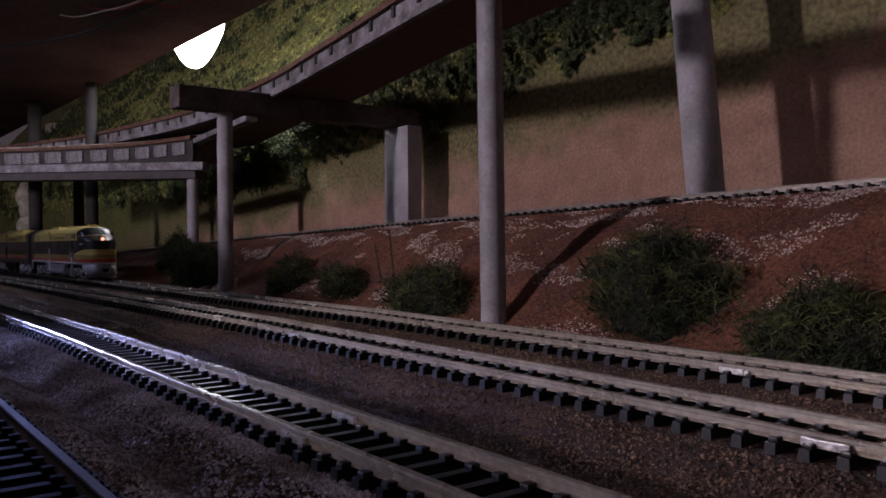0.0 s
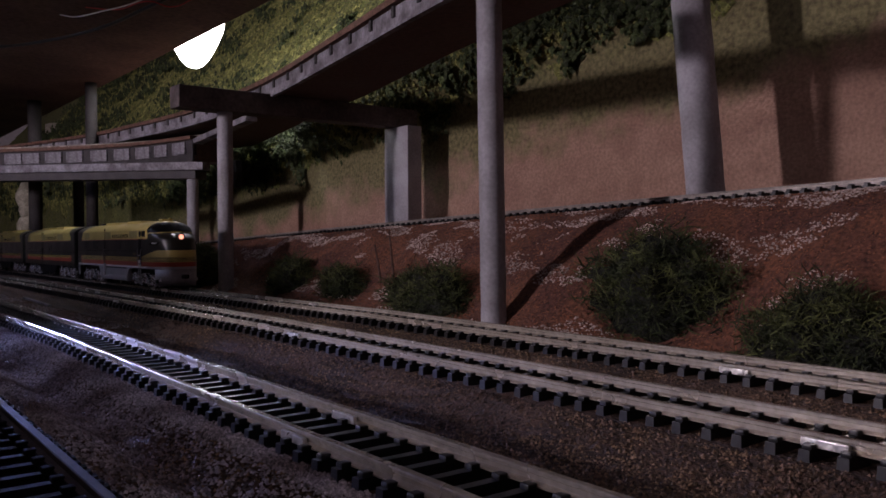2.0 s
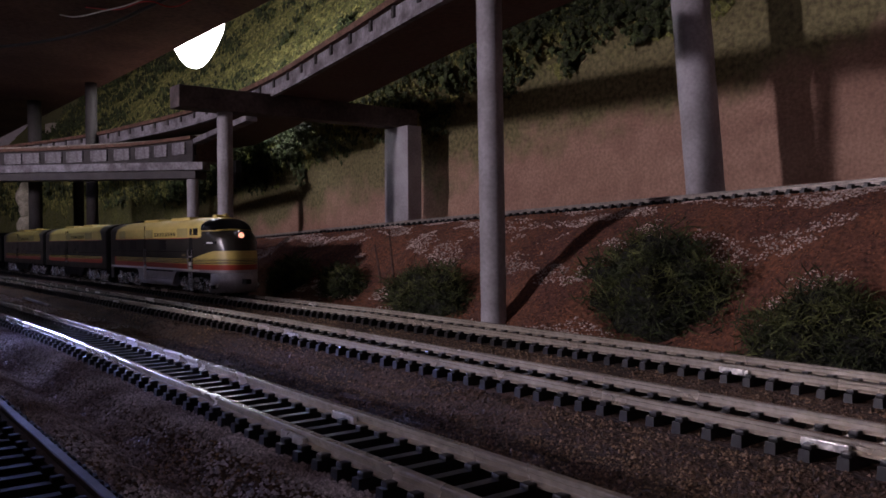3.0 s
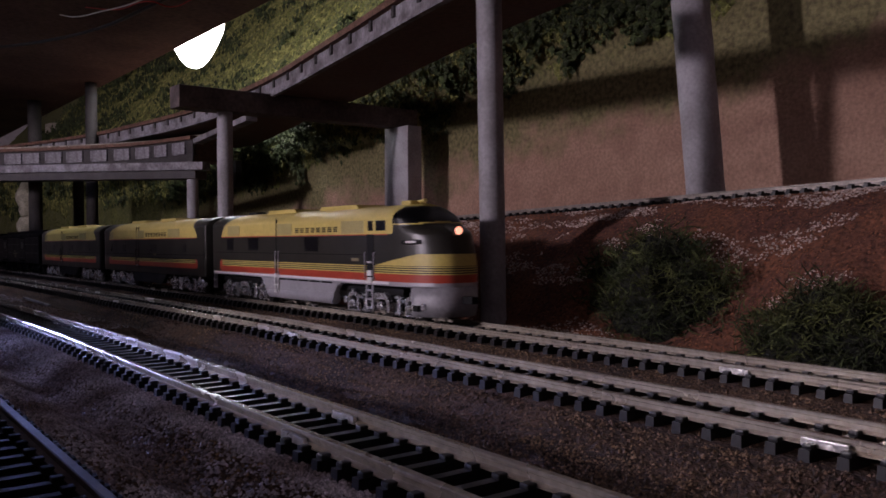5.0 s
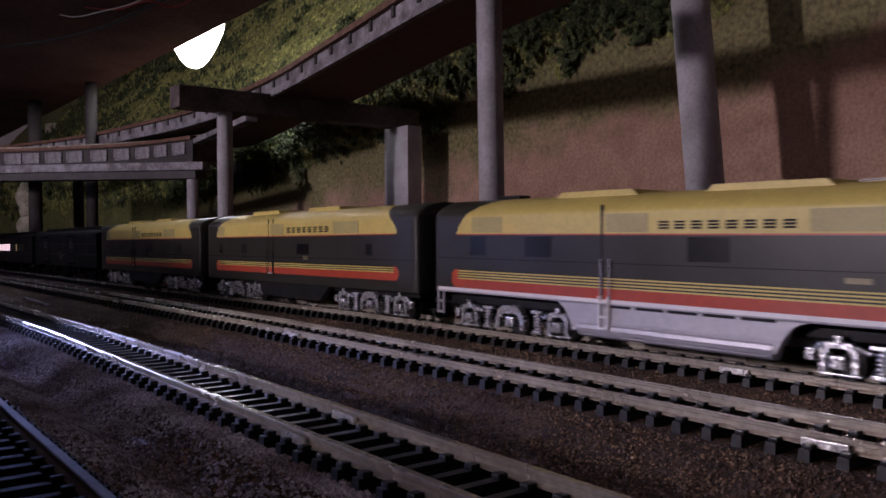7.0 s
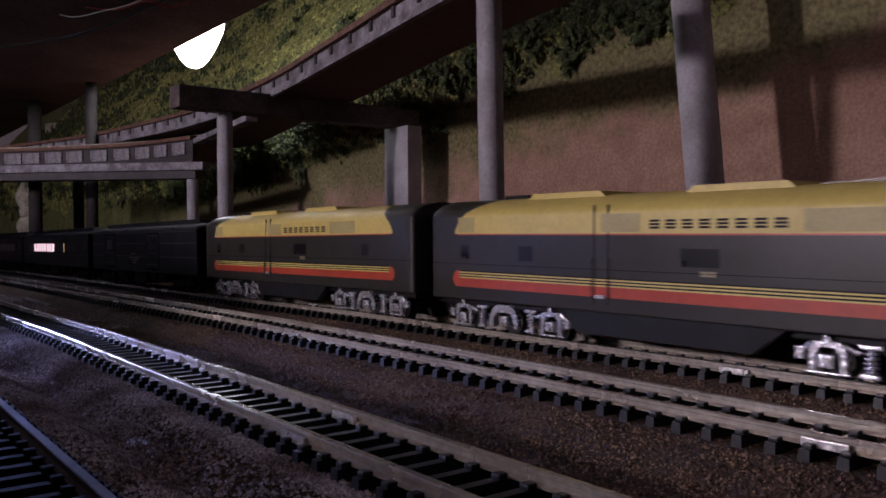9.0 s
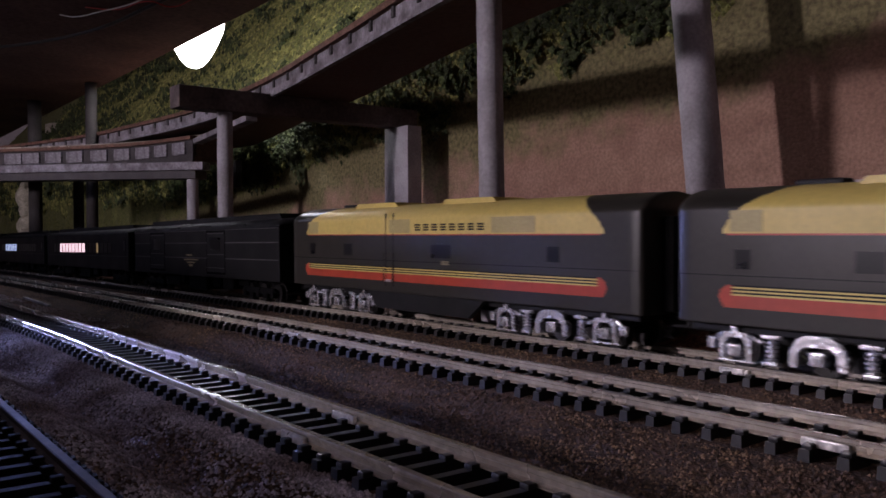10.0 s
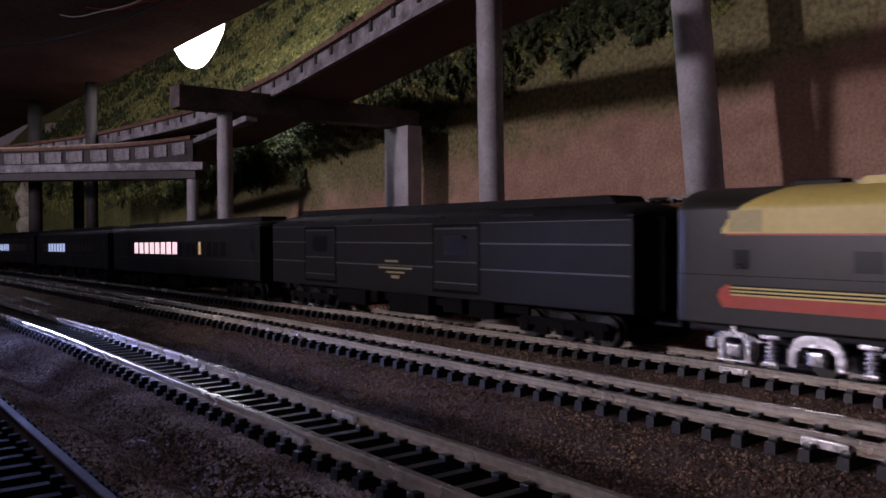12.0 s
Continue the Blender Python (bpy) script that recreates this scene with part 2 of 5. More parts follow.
def soft_box(bm, x0, x1, y0, y1, z0, z1, r=0.0003, mat=0):
    """A box with its edges cut off."""
    t = bmesh.new()
    box(t, x0, x1, y0, y1, z0, z1, mat)
    bmesh.ops.bevel(t, geom=t.edges[:], offset=r, segments=2, affect="EDGES", profile=0.6)
    add(bm, t)


def add(bm, other):
    me = bpy.data.meshes.new("tmp")
    other.to_mesh(me)
    other.free()
    bm.from_mesh(me)
    bpy.data.meshes.remove(me)


def cylinder(bm, a, b, r0, r1=None, n=16, mat=0):
    """A round bar from a to b."""
    a, b = Vector(a), Vector(b)
    r1 = r0 if r1 is None else r1
    q = (b - a).to_track_quat("Z", "Y")
    rings = []
    for c, r in ((a, r0), (b, r1)):
        rings.append([bm.verts.new(c + q @ Vector((r * math.cos(2 * math.pi * i / n), r * math.sin(2 * math.pi * i / n), 0))) for i in range(n)])
    for i in range(n):
        bm.faces.new((rings[0][i], rings[0][(i + 1) % n], rings[1][(i + 1) % n], rings[1][i])).material_index = mat
    bm.faces.new(rings[0][::-1]).material_index = mat
    bm.faces.new(rings[1]).material_index = mat


def plate(bm, outline, y0, y1, mat=0):
    """A flat piece in the xz plane from an outline, with a thickness from y0 to y1."""
    a = [bm.verts.new((x, y0, z)) for x, z in outline]
    b = [bm.verts.new((x, y1, z)) for x, z in outline]
    k = len(outline)
    for i in range(k):
        bm.faces.new((a[i], a[(i + 1) % k], b[(i + 1) % k], b[i])).material_index = mat
    bm.faces.new(a[::-1]).material_index = mat
    bm.faces.new(b).material_index = mat


def tidy(bm):
    bmesh.ops.recalc_face_normals(bm, faces=bm.faces[:])
    return bm


def fbm(x, y, z, s, o=4):
    return noise.fractal(Vector((x * s, y * s, z * s)), 0.9, 2.0, o)


# ---- the base: one sheet under all tracks ----
def ground_height(x, y):
    z = grade(x)
    d = min(abs(y - c) for c in (TRAIN_Y, MIDDLE_Y, FRONT_Y, NEAR_Y))
    dip = max(0.0, min(1.0, (d - 0.0185) / 0.011))
    z -= 0.0045 * dip * dip * (3 - 2 * dip)
    if y < -0.02:
        z -= 0.004
    return z


def build_ground():
    xs = np.concatenate([np.arange(-3.2, -1.4, 0.03), np.arange(-1.4, 0.25, 0.005), np.arange(0.25, 1.3, 0.04)])
    ys = np.concatenate([np.arange(-0.7, 0.0, 0.04), np.arange(0.0, 0.29, 0.0028), np.arange(0.29, 0.53, 0.02)])
    verts, faces = [], []
    for x in xs:
        for y in ys:
            d = min(abs(y - c) for c in (TRAIN_Y, MIDDLE_Y, FRONT_Y, NEAR_Y))
            rough = 0.0007 if d > 0.016 else 0.0004
            verts.append((x, y, ground_height(x, y) + rough * fbm(x, y, 0, 160, 3) - 0.0002))
    w = len(ys)
    for i in range(len(xs) - 1):
        for j in range(w - 1):
            faces.append((i * w + j, (i + 1) * w + j, (i + 1) * w + j + 1, i * w + j + 1))
    me = bpy.data.meshes.new("ground")
    me.from_pydata(verts, [], faces)
    me.materials.append(M_DIRT)
    me.shade_smooth()
    return tagged(new("ground", me), "brown gravelly layout base sloping gently along the tracks", "ground", kind="structure")


def bank_height(x, y):
    """The red earth bank that carries the upper track, from its foot to the backdrop."""
    top = upper_base(x)
    foot = 0.270 + 0.016 * math.exp(-((x + 0.215) / 0.055) ** 2) - 0.008 * math.exp(-((x + 0.275) / 0.025) ** 2) + 0.003 * math.sin(x * 51 + 1)
    crest = 0.366
    low = grade(x) - 0.005
    if y <= foot:
        return low
    t = min(1.0, (y - foot) / (crest - foot))
    s = 0.35 * t + 0.65 * (t * t * (3 - 2 * t))
    s = min(1.0, s + 0.10 * math.sin(math.pi * t))
    lump = 0.0055 * fbm(x, y, 3, 22, 4) * math.sin(math.pi * min(1, t * 1.02)) if t < 1 else 0.0
    return low + (top - low) * s + lump


def build_bank():
    xs = np.concatenate([np.arange(-2.6, -1.3, 0.02), np.arange(-1.3, 0.2, 0.004)])
    ys = np.concatenate([np.arange(0.246, 0.37, 0.0025), np.arange(0.37, 0.520, 0.008)])
    verts, faces = [], []
    for x in xs:
        for y in ys:
            z = bank_height(x, y)
            if y < 0.366:
                z += 0.0009 * fbm(x, y, 0, 170, 3)
            verts.append((x, y, z))
    w = len(ys)
    for i in range(len(xs) - 1):
        for j in range(w - 1):
            faces.append((i * w + j, (i + 1) * w + j, (i + 1) * w + j + 1, i * w + j + 1))
    me = bpy.data.meshes.new("embankment")
    me.from_pydata(verts, [], faces)
    me.materials.append(M_BANK)
    me.shade_smooth()
    return tagged(new("embankment", me), "red-brown earth embankment with pale gritty streaks below the upper track", "embankment", kind="structure")


def grains(name, spots, mat, label, low, high):
    """Loose grit as one mesh: small irregular four-sided stones."""
    rng = random.Random(7)
    verts, faces = [], []
    for x, y, z in spots:
        r = rng.uniform(low, high)
        k = len(verts)
        a = rng.uniform(0, 6.28)
        for i in range(4):
            q = a + i * 1.571 + rng.uniform(-0.4, 0.4)
            verts.append((x + r * math.cos(q), y + r * math.sin(q), z - 0.25 * r + rng.uniform(-0.2, 0.3) * r))
        verts.append((x + rng.uniform(-0.4, 0.4) * r, y + rng.uniform(-0.4, 0.4) * r, z + r * rng.uniform(0.5, 1.0)))
        faces += [(k, k + 1, k + 4), (k + 1, k + 2, k + 4), (k + 2, k + 3, k + 4), (k + 3, k, k + 4)]
    me = bpy.data.meshes.new(name)
    me.from_pydata(verts, [], faces)
    me.materials.append(mat)
    return tagged(new(name, me), label, "gravel", kind="stuff")


def build_grit():
    rng = random.Random(3)
    spots = []
    while len(spots) < 90000:
        x = -0.02 - 0.9 * rng.random() ** 1.5
        y = rng.uniform(0.03, 0.262)
        d = min(abs(y - c) for c in (TRAIN_Y, MIDDLE_Y, FRONT_Y, NEAR_Y))
        if d < 0.0155 and rng.random() < 0.93:
            continue
        spots.append((x, y, ground_height(x, y)))
    grains("ballast_gravel", spots, M_GRAIN, "loose brown ballast gravel spread between the tracks", 0.00022, 0.00062)
    front = []
    while len(front) < 95000:
        x = -0.03 - 0.95 * rng.random() ** 1.3
        k = rng.random()
        y = rng.gauss(0.0705, 0.0014) if k < 0.16 else rng.uniform(0.040, 0.0745) if k < 0.86 else rng.uniform(0.10, 0.135)
        if x > -0.20 and y < 0.0685 and rng.random() < 0.5:
            continue
        if y > 0.09 and x > -0.45:
            continue
        front.append((x, y, ground_height(x, y) + 0.0002))
    grains("pale_ballast", front, M_PALE_BALLAST, "pale grey-buff ballast spread along the front track", 0.00025, 0.00068)
    red, pale = [], []
    while len(red) < 40000:
        x = -0.05 - 0.9 * rng.random() ** 1.3
        y = rng.uniform(0.25, 0.366)
        red.append((x, y, bank_height(x, y)))
    while len(pale) < 15000:
        x = -0.05 - 0.7 * rng.random()
        y = rng.uniform(0.262, 0.362)
        f = fbm(x * 0.7, y * 2.2, 9, 26, 4)
        if f > (0.16 if y < 0.325 else 0.02) + (0.12 if x < -0.33 else 0.0):
            pale.append((x, y, bank_height(x, y) + 0.0003))
    grains("bank_grit", red, M_BANK_GRAIN, "red-brown grit scattered on the earth bank", 0.0003, 0.0008)
    grains("pale_grit", pale, M_PALE, "pale grit streaks on the earth bank", 0.0003, 0.0009)


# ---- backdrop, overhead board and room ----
def green_shade_edge(x):
    """Height of the backdrop's bushy edge, whose dark foliage also stands for deck shadow."""
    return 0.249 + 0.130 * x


def wall_y(x, z):
    """Depth of backdrop: upright below, a foot bulge added for shade, sloping back above."""
    up = z - green_shade_edge(x)
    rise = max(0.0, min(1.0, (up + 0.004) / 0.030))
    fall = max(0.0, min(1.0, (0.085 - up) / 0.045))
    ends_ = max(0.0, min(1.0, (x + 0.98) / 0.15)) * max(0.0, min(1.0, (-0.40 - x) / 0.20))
    # added bulge that keeps the hanging bulb's light off the wall below
    shade_bulge = 0.048 * rise * rise * (3 - 2 * rise) * fall * ends_
    return WALL_Y + 0.9 * max(0.0, z - 0.205) - shade_bulge


def build_backdrop():
    xs = np.arange(-4.15, 0.5, 0.012)
    zs = np.arange(-0.06, 0.62, 0.010)
    verts, faces = [], []
    for x in xs:
        for z in zs:
            rough = 0.0012 + 0.006 * max(0.0, min(1.0, (z - green_shade_edge(x)) / 0.05))
            verts.append((x, wall_y(x, z) + rough * fbm(x, 0, z, 40, 4), z))
    w = len(zs)
    for i in range(len(xs) - 1):
        for j in range(w - 1):
            faces.append((i * w + j, (i + 1) * w + j, (i + 1) * w + j + 1, i * w + j + 1))
    me = bpy.data.meshes.new("backdrop")
    me.from_pydata(verts, [], faces)
    me.materials.append(M_WALL)
    me.shade_smooth()
    ob = tagged(new("backdrop", me), "clay-pink painted backdrop turning to green foam hillside above", "backdrop", kind="structure")
    solid = ob.modifiers.new("thickness", "SOLIDIFY")
    solid.thickness, solid.offset = 0.02, -1.0
    return ob


def build_foam():
    """Ground foam on the hillside: fine light crumbs, and dark tufts that are clusters of crumbs."""
    rng = random.Random(11)
    crumb = ((1, 0, 0), (-1, 0, 0), (0, -1, 0), (0, 0, 1), (0, 0, -1))
    sides = ((2, 0, 3), (2, 3, 1), (2, 1, 4), (2, 4, 0))

    def put(verts, faces, c, r):
        k = len(verts)
        for d in crumb:
            q = r * rng.uniform(0.6, 1.4)
            verts.append((c[0] + d[0] * q + rng.uniform(-0.3, 0.3) * r, c[1] + d[1] * q * 0.6, c[2] + d[2] * q + rng.uniform(-0.3, 0.3) * r))
        faces += [tuple(k + i for i in f) for f in sides]

    def spot(band):
        while True:
            x = rng.uniform(-1.4, -0.25) if band else rng.uniform(-3.2, -0.2)
            z = rng.uniform(0.05, 0.56)
            low = max(green_shade_edge(x), 0.108) + 0.025 * fbm(x, 0, z, 18, 3)
            if low < z and (not band or z < low + 0.09):
                return x, z
    # the extra band of dark tufts also fills in the bridge deck's shadow
    for name, mat, label, count, extra, bits in (("hillside_foam", M_FOAM, "light green ground foam crumbs on the hillside", 75000, 6000, 1),
                                                 ("hillside_tufts", M_TUFT, "dark green foam tufts dotted over the hillside", 520, 800, 16)):
        verts, faces = [], []
        for j in range(count + extra):
            x, z = spot(j >= count)
            away = 1.0 + 0.9 * min(1.6, max(0.0, -x - 0.7))
            size = rng.uniform(0.005, 0.0105) * away if bits > 1 else 0.0
            for _k in range(bits):
                r = size * rng.uniform(0.22, 0.42) if bits > 1 else rng.uniform(0.0012, 0.0030) * away
                px, pz = x + rng.gauss(0, 0.5) * size, z + rng.gauss(0, 0.6) * size
                put(verts, faces, (px, wall_y(px, pz) - abs(rng.gauss(0.6, 0.4)) * size - r * 0.2, pz), r)
        me = bpy.data.meshes.new(name)
        me.from_pydata(verts, [], faces)
        me.materials.append(mat)
        tagged(new(name, me), label, "foliage", kind="stuff")


BOARD_Z, BOARD_EDGE = 0.244, 0.318


def build_board():
    bm = bmesh.new()
    box(bm, -2.6, -0.16, -0.16, BOARD_EDGE, BOARD_Z, BOARD_Z + 0.012)
    tagged(part("ceiling_board", bm, M_BOARD), "dark unpainted plywood underside of the level above", "board", kind="structure")


def build_light_blocker():
    """Unseen board added at the near edge to block light; lower towards the front."""
    bm = bmesh.new()
    # top outline set by how far the side bulb's light is cut off
    plate(bm, [(-2.6, -0.06), (0.30, -0.06), (0.30, 0.082), (-0.46, 0.082), (-0.53, 0.112), (-0.66, 0.135), (-0.80, 0.142), (-2.6, 0.142)], -0.206, -0.200)
    tagged(part("wall_fascia", tidy(bm), M_BOARD), "unseen dark board added along the layout edge to block light", "board", kind="structure")


def build_room():
    """Plain walls, floor and ceiling that close the dark room round the layout."""
    x0, x1, y0, y1, z0, z1 = -4.2, 2.2, -2.4, 1.6, -1.0, 1.5
    for name, b in (("wall_north", (x0, x1, y1, y1 + 0.1, z0, z1)), ("wall_south", (x0, x1, y0 - 0.1, y0, z0, z1)),
                    ("wall_west", (x0 - 0.1, x0, y0, y1, z0, z1)), ("wall_east", (x1, x1 + 0.1, y0, y1, z0, z1)),
                    ("floor", (x0, x1, y0, y1, z0 - 0.1, z0)), ("ceiling", (x0, x1, y0, y1, z1, z1 + 0.1))):
        bm = bmesh.new()
        box(bm, *b)
        tagged(part(name, bm, M_ROOM), "plain grey surface of the dim room", "wall" if "wall" in name else name, kind="structure")


# ---- railway track ----
RAIL_SECTION = [(-0.0014, 0.0), (0.0014, 0.0), (0.0014, 0.0003), (0.0004, 0.0007), (0.0004, 0.0016), (0.0009, 0.0019), (0.0009, 0.0024), (0.0007, 0.0026), (-0.0007, 0.0026), (-0.0009, 0.0024), (-0.0009, 0.0019), (-0.0004, 0.0016), (-0.0004, 0.0007), (-0.0014, 0.0003)]


def rail_mesh(y, xs, base):
    bm = bmesh.new()
    rows = [[bm.verts.new((x, y + a, base(x) + RAIL_TOP - 0.0026 + b)) for a, b in RAIL_SECTION] for x in xs]
    k = len(RAIL_SECTION)
    for p, q in zip(rows, rows[1:]):
        for i in range(k):
            bm.faces.new((p[i], p[(i + 1) % k], q[(i + 1) % k], q[i]))
    bm.faces.new(rows[0])
    bm.faces.new(rows[-1][::-1])
    return tidy(bm)


def tie_bmesh():
    bm = bmesh.new()
    v = box(bm, -0.00125, 0.00125, -0.0131, 0.0131, -0.0006, 0.0022)
    for i in (4, 5, 6, 7):
        v[i].co.x *= 0.86
        v[i].co.y *= 0.985
    for s in (-1, 1):
        for o in (-1, 1):
            c = s * GAUGE / 2 + o * 0.0022
            soft_box(bm, -0.0011, 0.0011, c - 0.0011, c + 0.0011, 0.0020, 0.0032, 0.0004)
    return bm


def build_track(y, x0, x1, base, label, near, joints=(), metal=None, wood=None):
    track = tagged(new("railway_track"), label, "railway track", "model railway tracks")
    xs = np.arange(x0, x1 + 0.001, 0.05)
    for s in (-1, 1):
        part("rail", rail_mesh(y + s * GAUGE / 2, xs, base), metal or M_RAIL, track, "grey nickel-silver rail with worn bright head")
    for side, x in joints:
        bm = bmesh.new()
        c = y + side * GAUGE / 2
        for o in (-1, 1):
            soft_box(bm, x - 0.0048, x + 0.0048, c + o * 0.00125 - 0.0005, c + o * 0.00125 + 0.0005, base(x) + 0.0023, base(x) + 0.0040, 0.00015)
        part("rail_joiner", bm, M_JOINER, track, "bright metal rail joiner")
    pitch = 0.0074
    count = int((x1 - x0) / pitch)
    tie = mesh_of("tie", tie_bmesh(), wood or M_TIE)
    rng = random.Random(int(y * 1e4))
    far = bmesh.new()
    made = 0
    for i in range(count):
        x = x0 + (i + 0.5) * pitch
        if near[0] < x < near[1] and made < 290:
            made += 1
            ob = new("tie", tie)
            ob.parent = track
            ob.matrix_basis = pose(x + rng.uniform(-0.0002, 0.0002), y, base(x), 0, 0, rng.uniform(-0.8, 0.8))
        else:
            box(far, x - 0.00125, x + 0.00125, y - 0.0146, y + 0.0146, base(x) + 0.0003, base(x) + 0.0024)
    tagged(part("far_ties", far, wood or M_TIE, track), kind="stuff")
    return track


# ---- train parts ----
BODY_W = 0.0175
LIP = 0.0385


def half_width(z):
    """Half width of a cab unit's shell at a height above the rail."""
    if z < 0.0452:
        return BODY_W
    t = min(1.0, (z - 0.0452) / 0.0070)
    return BODY_W * math.sqrt(max(0.0, 1 - t ** 1.7)) * 0.98 + 0.00035


def shell(length, nose, paint, low):
    """A cab unit's shell in horizontal slices, painted by place. x from 0 (rear) to length."""
    zs = list(np.arange(low, 0.02401, 0.0005)) + list(np.arange(0.02425, 0.0305, 0.00025)) + list(np.arange(0.0305, 0.0452, 0.0005)) + [0.0452 + 0.0070 * math.sin(i / 18 * math.pi / 2) for i in range(19)]
    nose_start = length - 0.034
    bm = bmesh.new()
    rings = []
    for z in zs:
        w = half_width(z)
        pts = []
        if nose:
            if z < 0.020:
                tip = length - 0.0015 * ((0.020 - z) / 0.012) ** 2
            elif z < 0.0375:
                tip = length - 0.0040 * ((z - 0.020) / 0.0175) ** 1.7
            elif z < 0.0425:
                tip = length - 0.0040 - 0.0100 * ((z - 0.0375) / 0.0050) ** 1.5
            else:
                tip = length - 0.0140 - 0.0130 * ((z - 0.0425) / 0.0097) ** 1.1
            side = list(np.linspace(0.0, nose_start, 210))
            start = min(nose_start, tip - 0.006)
            side = [min(s, start) for s in side]
            front = []
            for i in range(1, 49):
                a = i / 48 * math.pi / 2
                p = 0.70 if z < 0.0425 else 0.60
                front.append((start + (tip - start) * math.sin(a), w * max(0.0, math.cos(a)) ** p))
            half = [(s, w) for s in side] + front[:-1]
            pts = [(x, -y) for x, y in half] + [(tip, 0.0)] + [(x, y) for x, y in half[::-1]]
        else:
            r = min(0.0012, w * 0.5)
            half = [(0.0, w - r), (r * 0.3, w - r * 0.3)] + [(s, w) for s in sorted(set(np.concatenate([np.linspace(r, length - r, 60), np.arange(0.012, 0.036, 0.0004), length - np.arange(0.012, 0.036, 0.0004)])))] + [(length - r * 0.3, w - r * 0.3), (length, w - r)]
            pts = [(x, -y) for x, y in half] + [(x, y) for x, y in half[::-1]]
        rings.append([bm.verts.new((x, y, z)) for x, y in pts])
    k = len(rings[0])
    for a, b in zip(rings, rings[1:]):
        for i in range(k):
            j = (i + 1) % k
            try:
                f = bm.faces.new((a[i], a[j], b[j], b[i]))
            except ValueError:
                continue
            c = f.calc_center_median()
            f.material_index = paint(c.x, abs(c.y), c.z)
            f.smooth = True
    f = bm.faces.new(rings[-1])
    f.material_index = paint(length / 2, 0, 0.052)
    bm.faces.new(rings[0][::-1]).material_index = 4
    bmesh.ops.dissolve_degenerate(bm, dist=1e-6, edges=bm.edges[:])
    return tidy(bm)


PAINTS = [M_OLIVE, M_YELLOW, M_RED, M_SILVER, M_BLACK, M_GLASS_DARK]


def cab_paint(length):
    def paint(x, y, z):
        rear = 0.0138 + 0.015 * max(0.0, (z - LIP) / 0.0135) ** 1.6
        d = length - x
        if z > LIP:
            if x < rear:
                return 0
            # windscreen and the dark nose top ahead of it
            sill = 0.0424 + 0.0010 * (1 - min(1.0, y / 0.016))
            if d < 0.0318 and sill < z < 0.0508:
                if d > 0.0305 or z < sill + 0.0006:
                    return 1
                return 5 if (y > 0.0008 and z < 0.0503) else 0
            if d < 0.0300 and z <= 0.0430:
                return 0
            return 1
        sweep = max(0.0, (0.044 - d) / 0.030) if d < 0.044 else 0.0
        top = 0.0243 + 0.0052 * min(1.0, sweep)
        if abs(z - (LIP - 0.0003)) < 0.0004 and x > 0.0138 and d > 0.034:
            return 2
        if 0.0203 < z < top and x > 0.0150:
            return 0 if (z < 0.0243 and int((z - 0.0203) / 0.0005) % 2 == 1) else 1
        c, h = 0.0207, 0.0037
        if 0.0170 < z <= 0.0243 and x > 0.0105 + (h - math.sqrt(max(0.0, h * h - (z - c) ** 2))) and (z <= 0.0203 or x <= 0.0150):
            return 2
        if z > 0.0170:
            return 0
        if z <= 0.0170 and x > 0.001:
            return 3
        if z <= 0.0160 and (d < 0.034 or x < 0.0):
            return 3
        return 4 if z <= 0.0160 else 0
    return paint


def booster_paint(length):
    def paint(x, y, z):
        e = min(x, length - x)
        if z > LIP:
            return 1 if e > 0.0155 + 0.0165 * max(0.0, (z - LIP) / 0.0135) ** 1.7 else 0
        c, h = 0.0206, 0.0033
        inner = 0.0145 + (h - math.sqrt(max(0.0, h * h - (z - c) ** 2)))
        if abs(z - c) < h and e > inner:
            if z > 0.0208 and e > 0.0185:
                u = (z - 0.0208) % 0.0010
                return 1 if u < 0.0005 else 4
            return 2
        if abs(z - (LIP - 0.0002)) < 0.0004 and e > 0.017:
            return 2
        return 0
    return paint


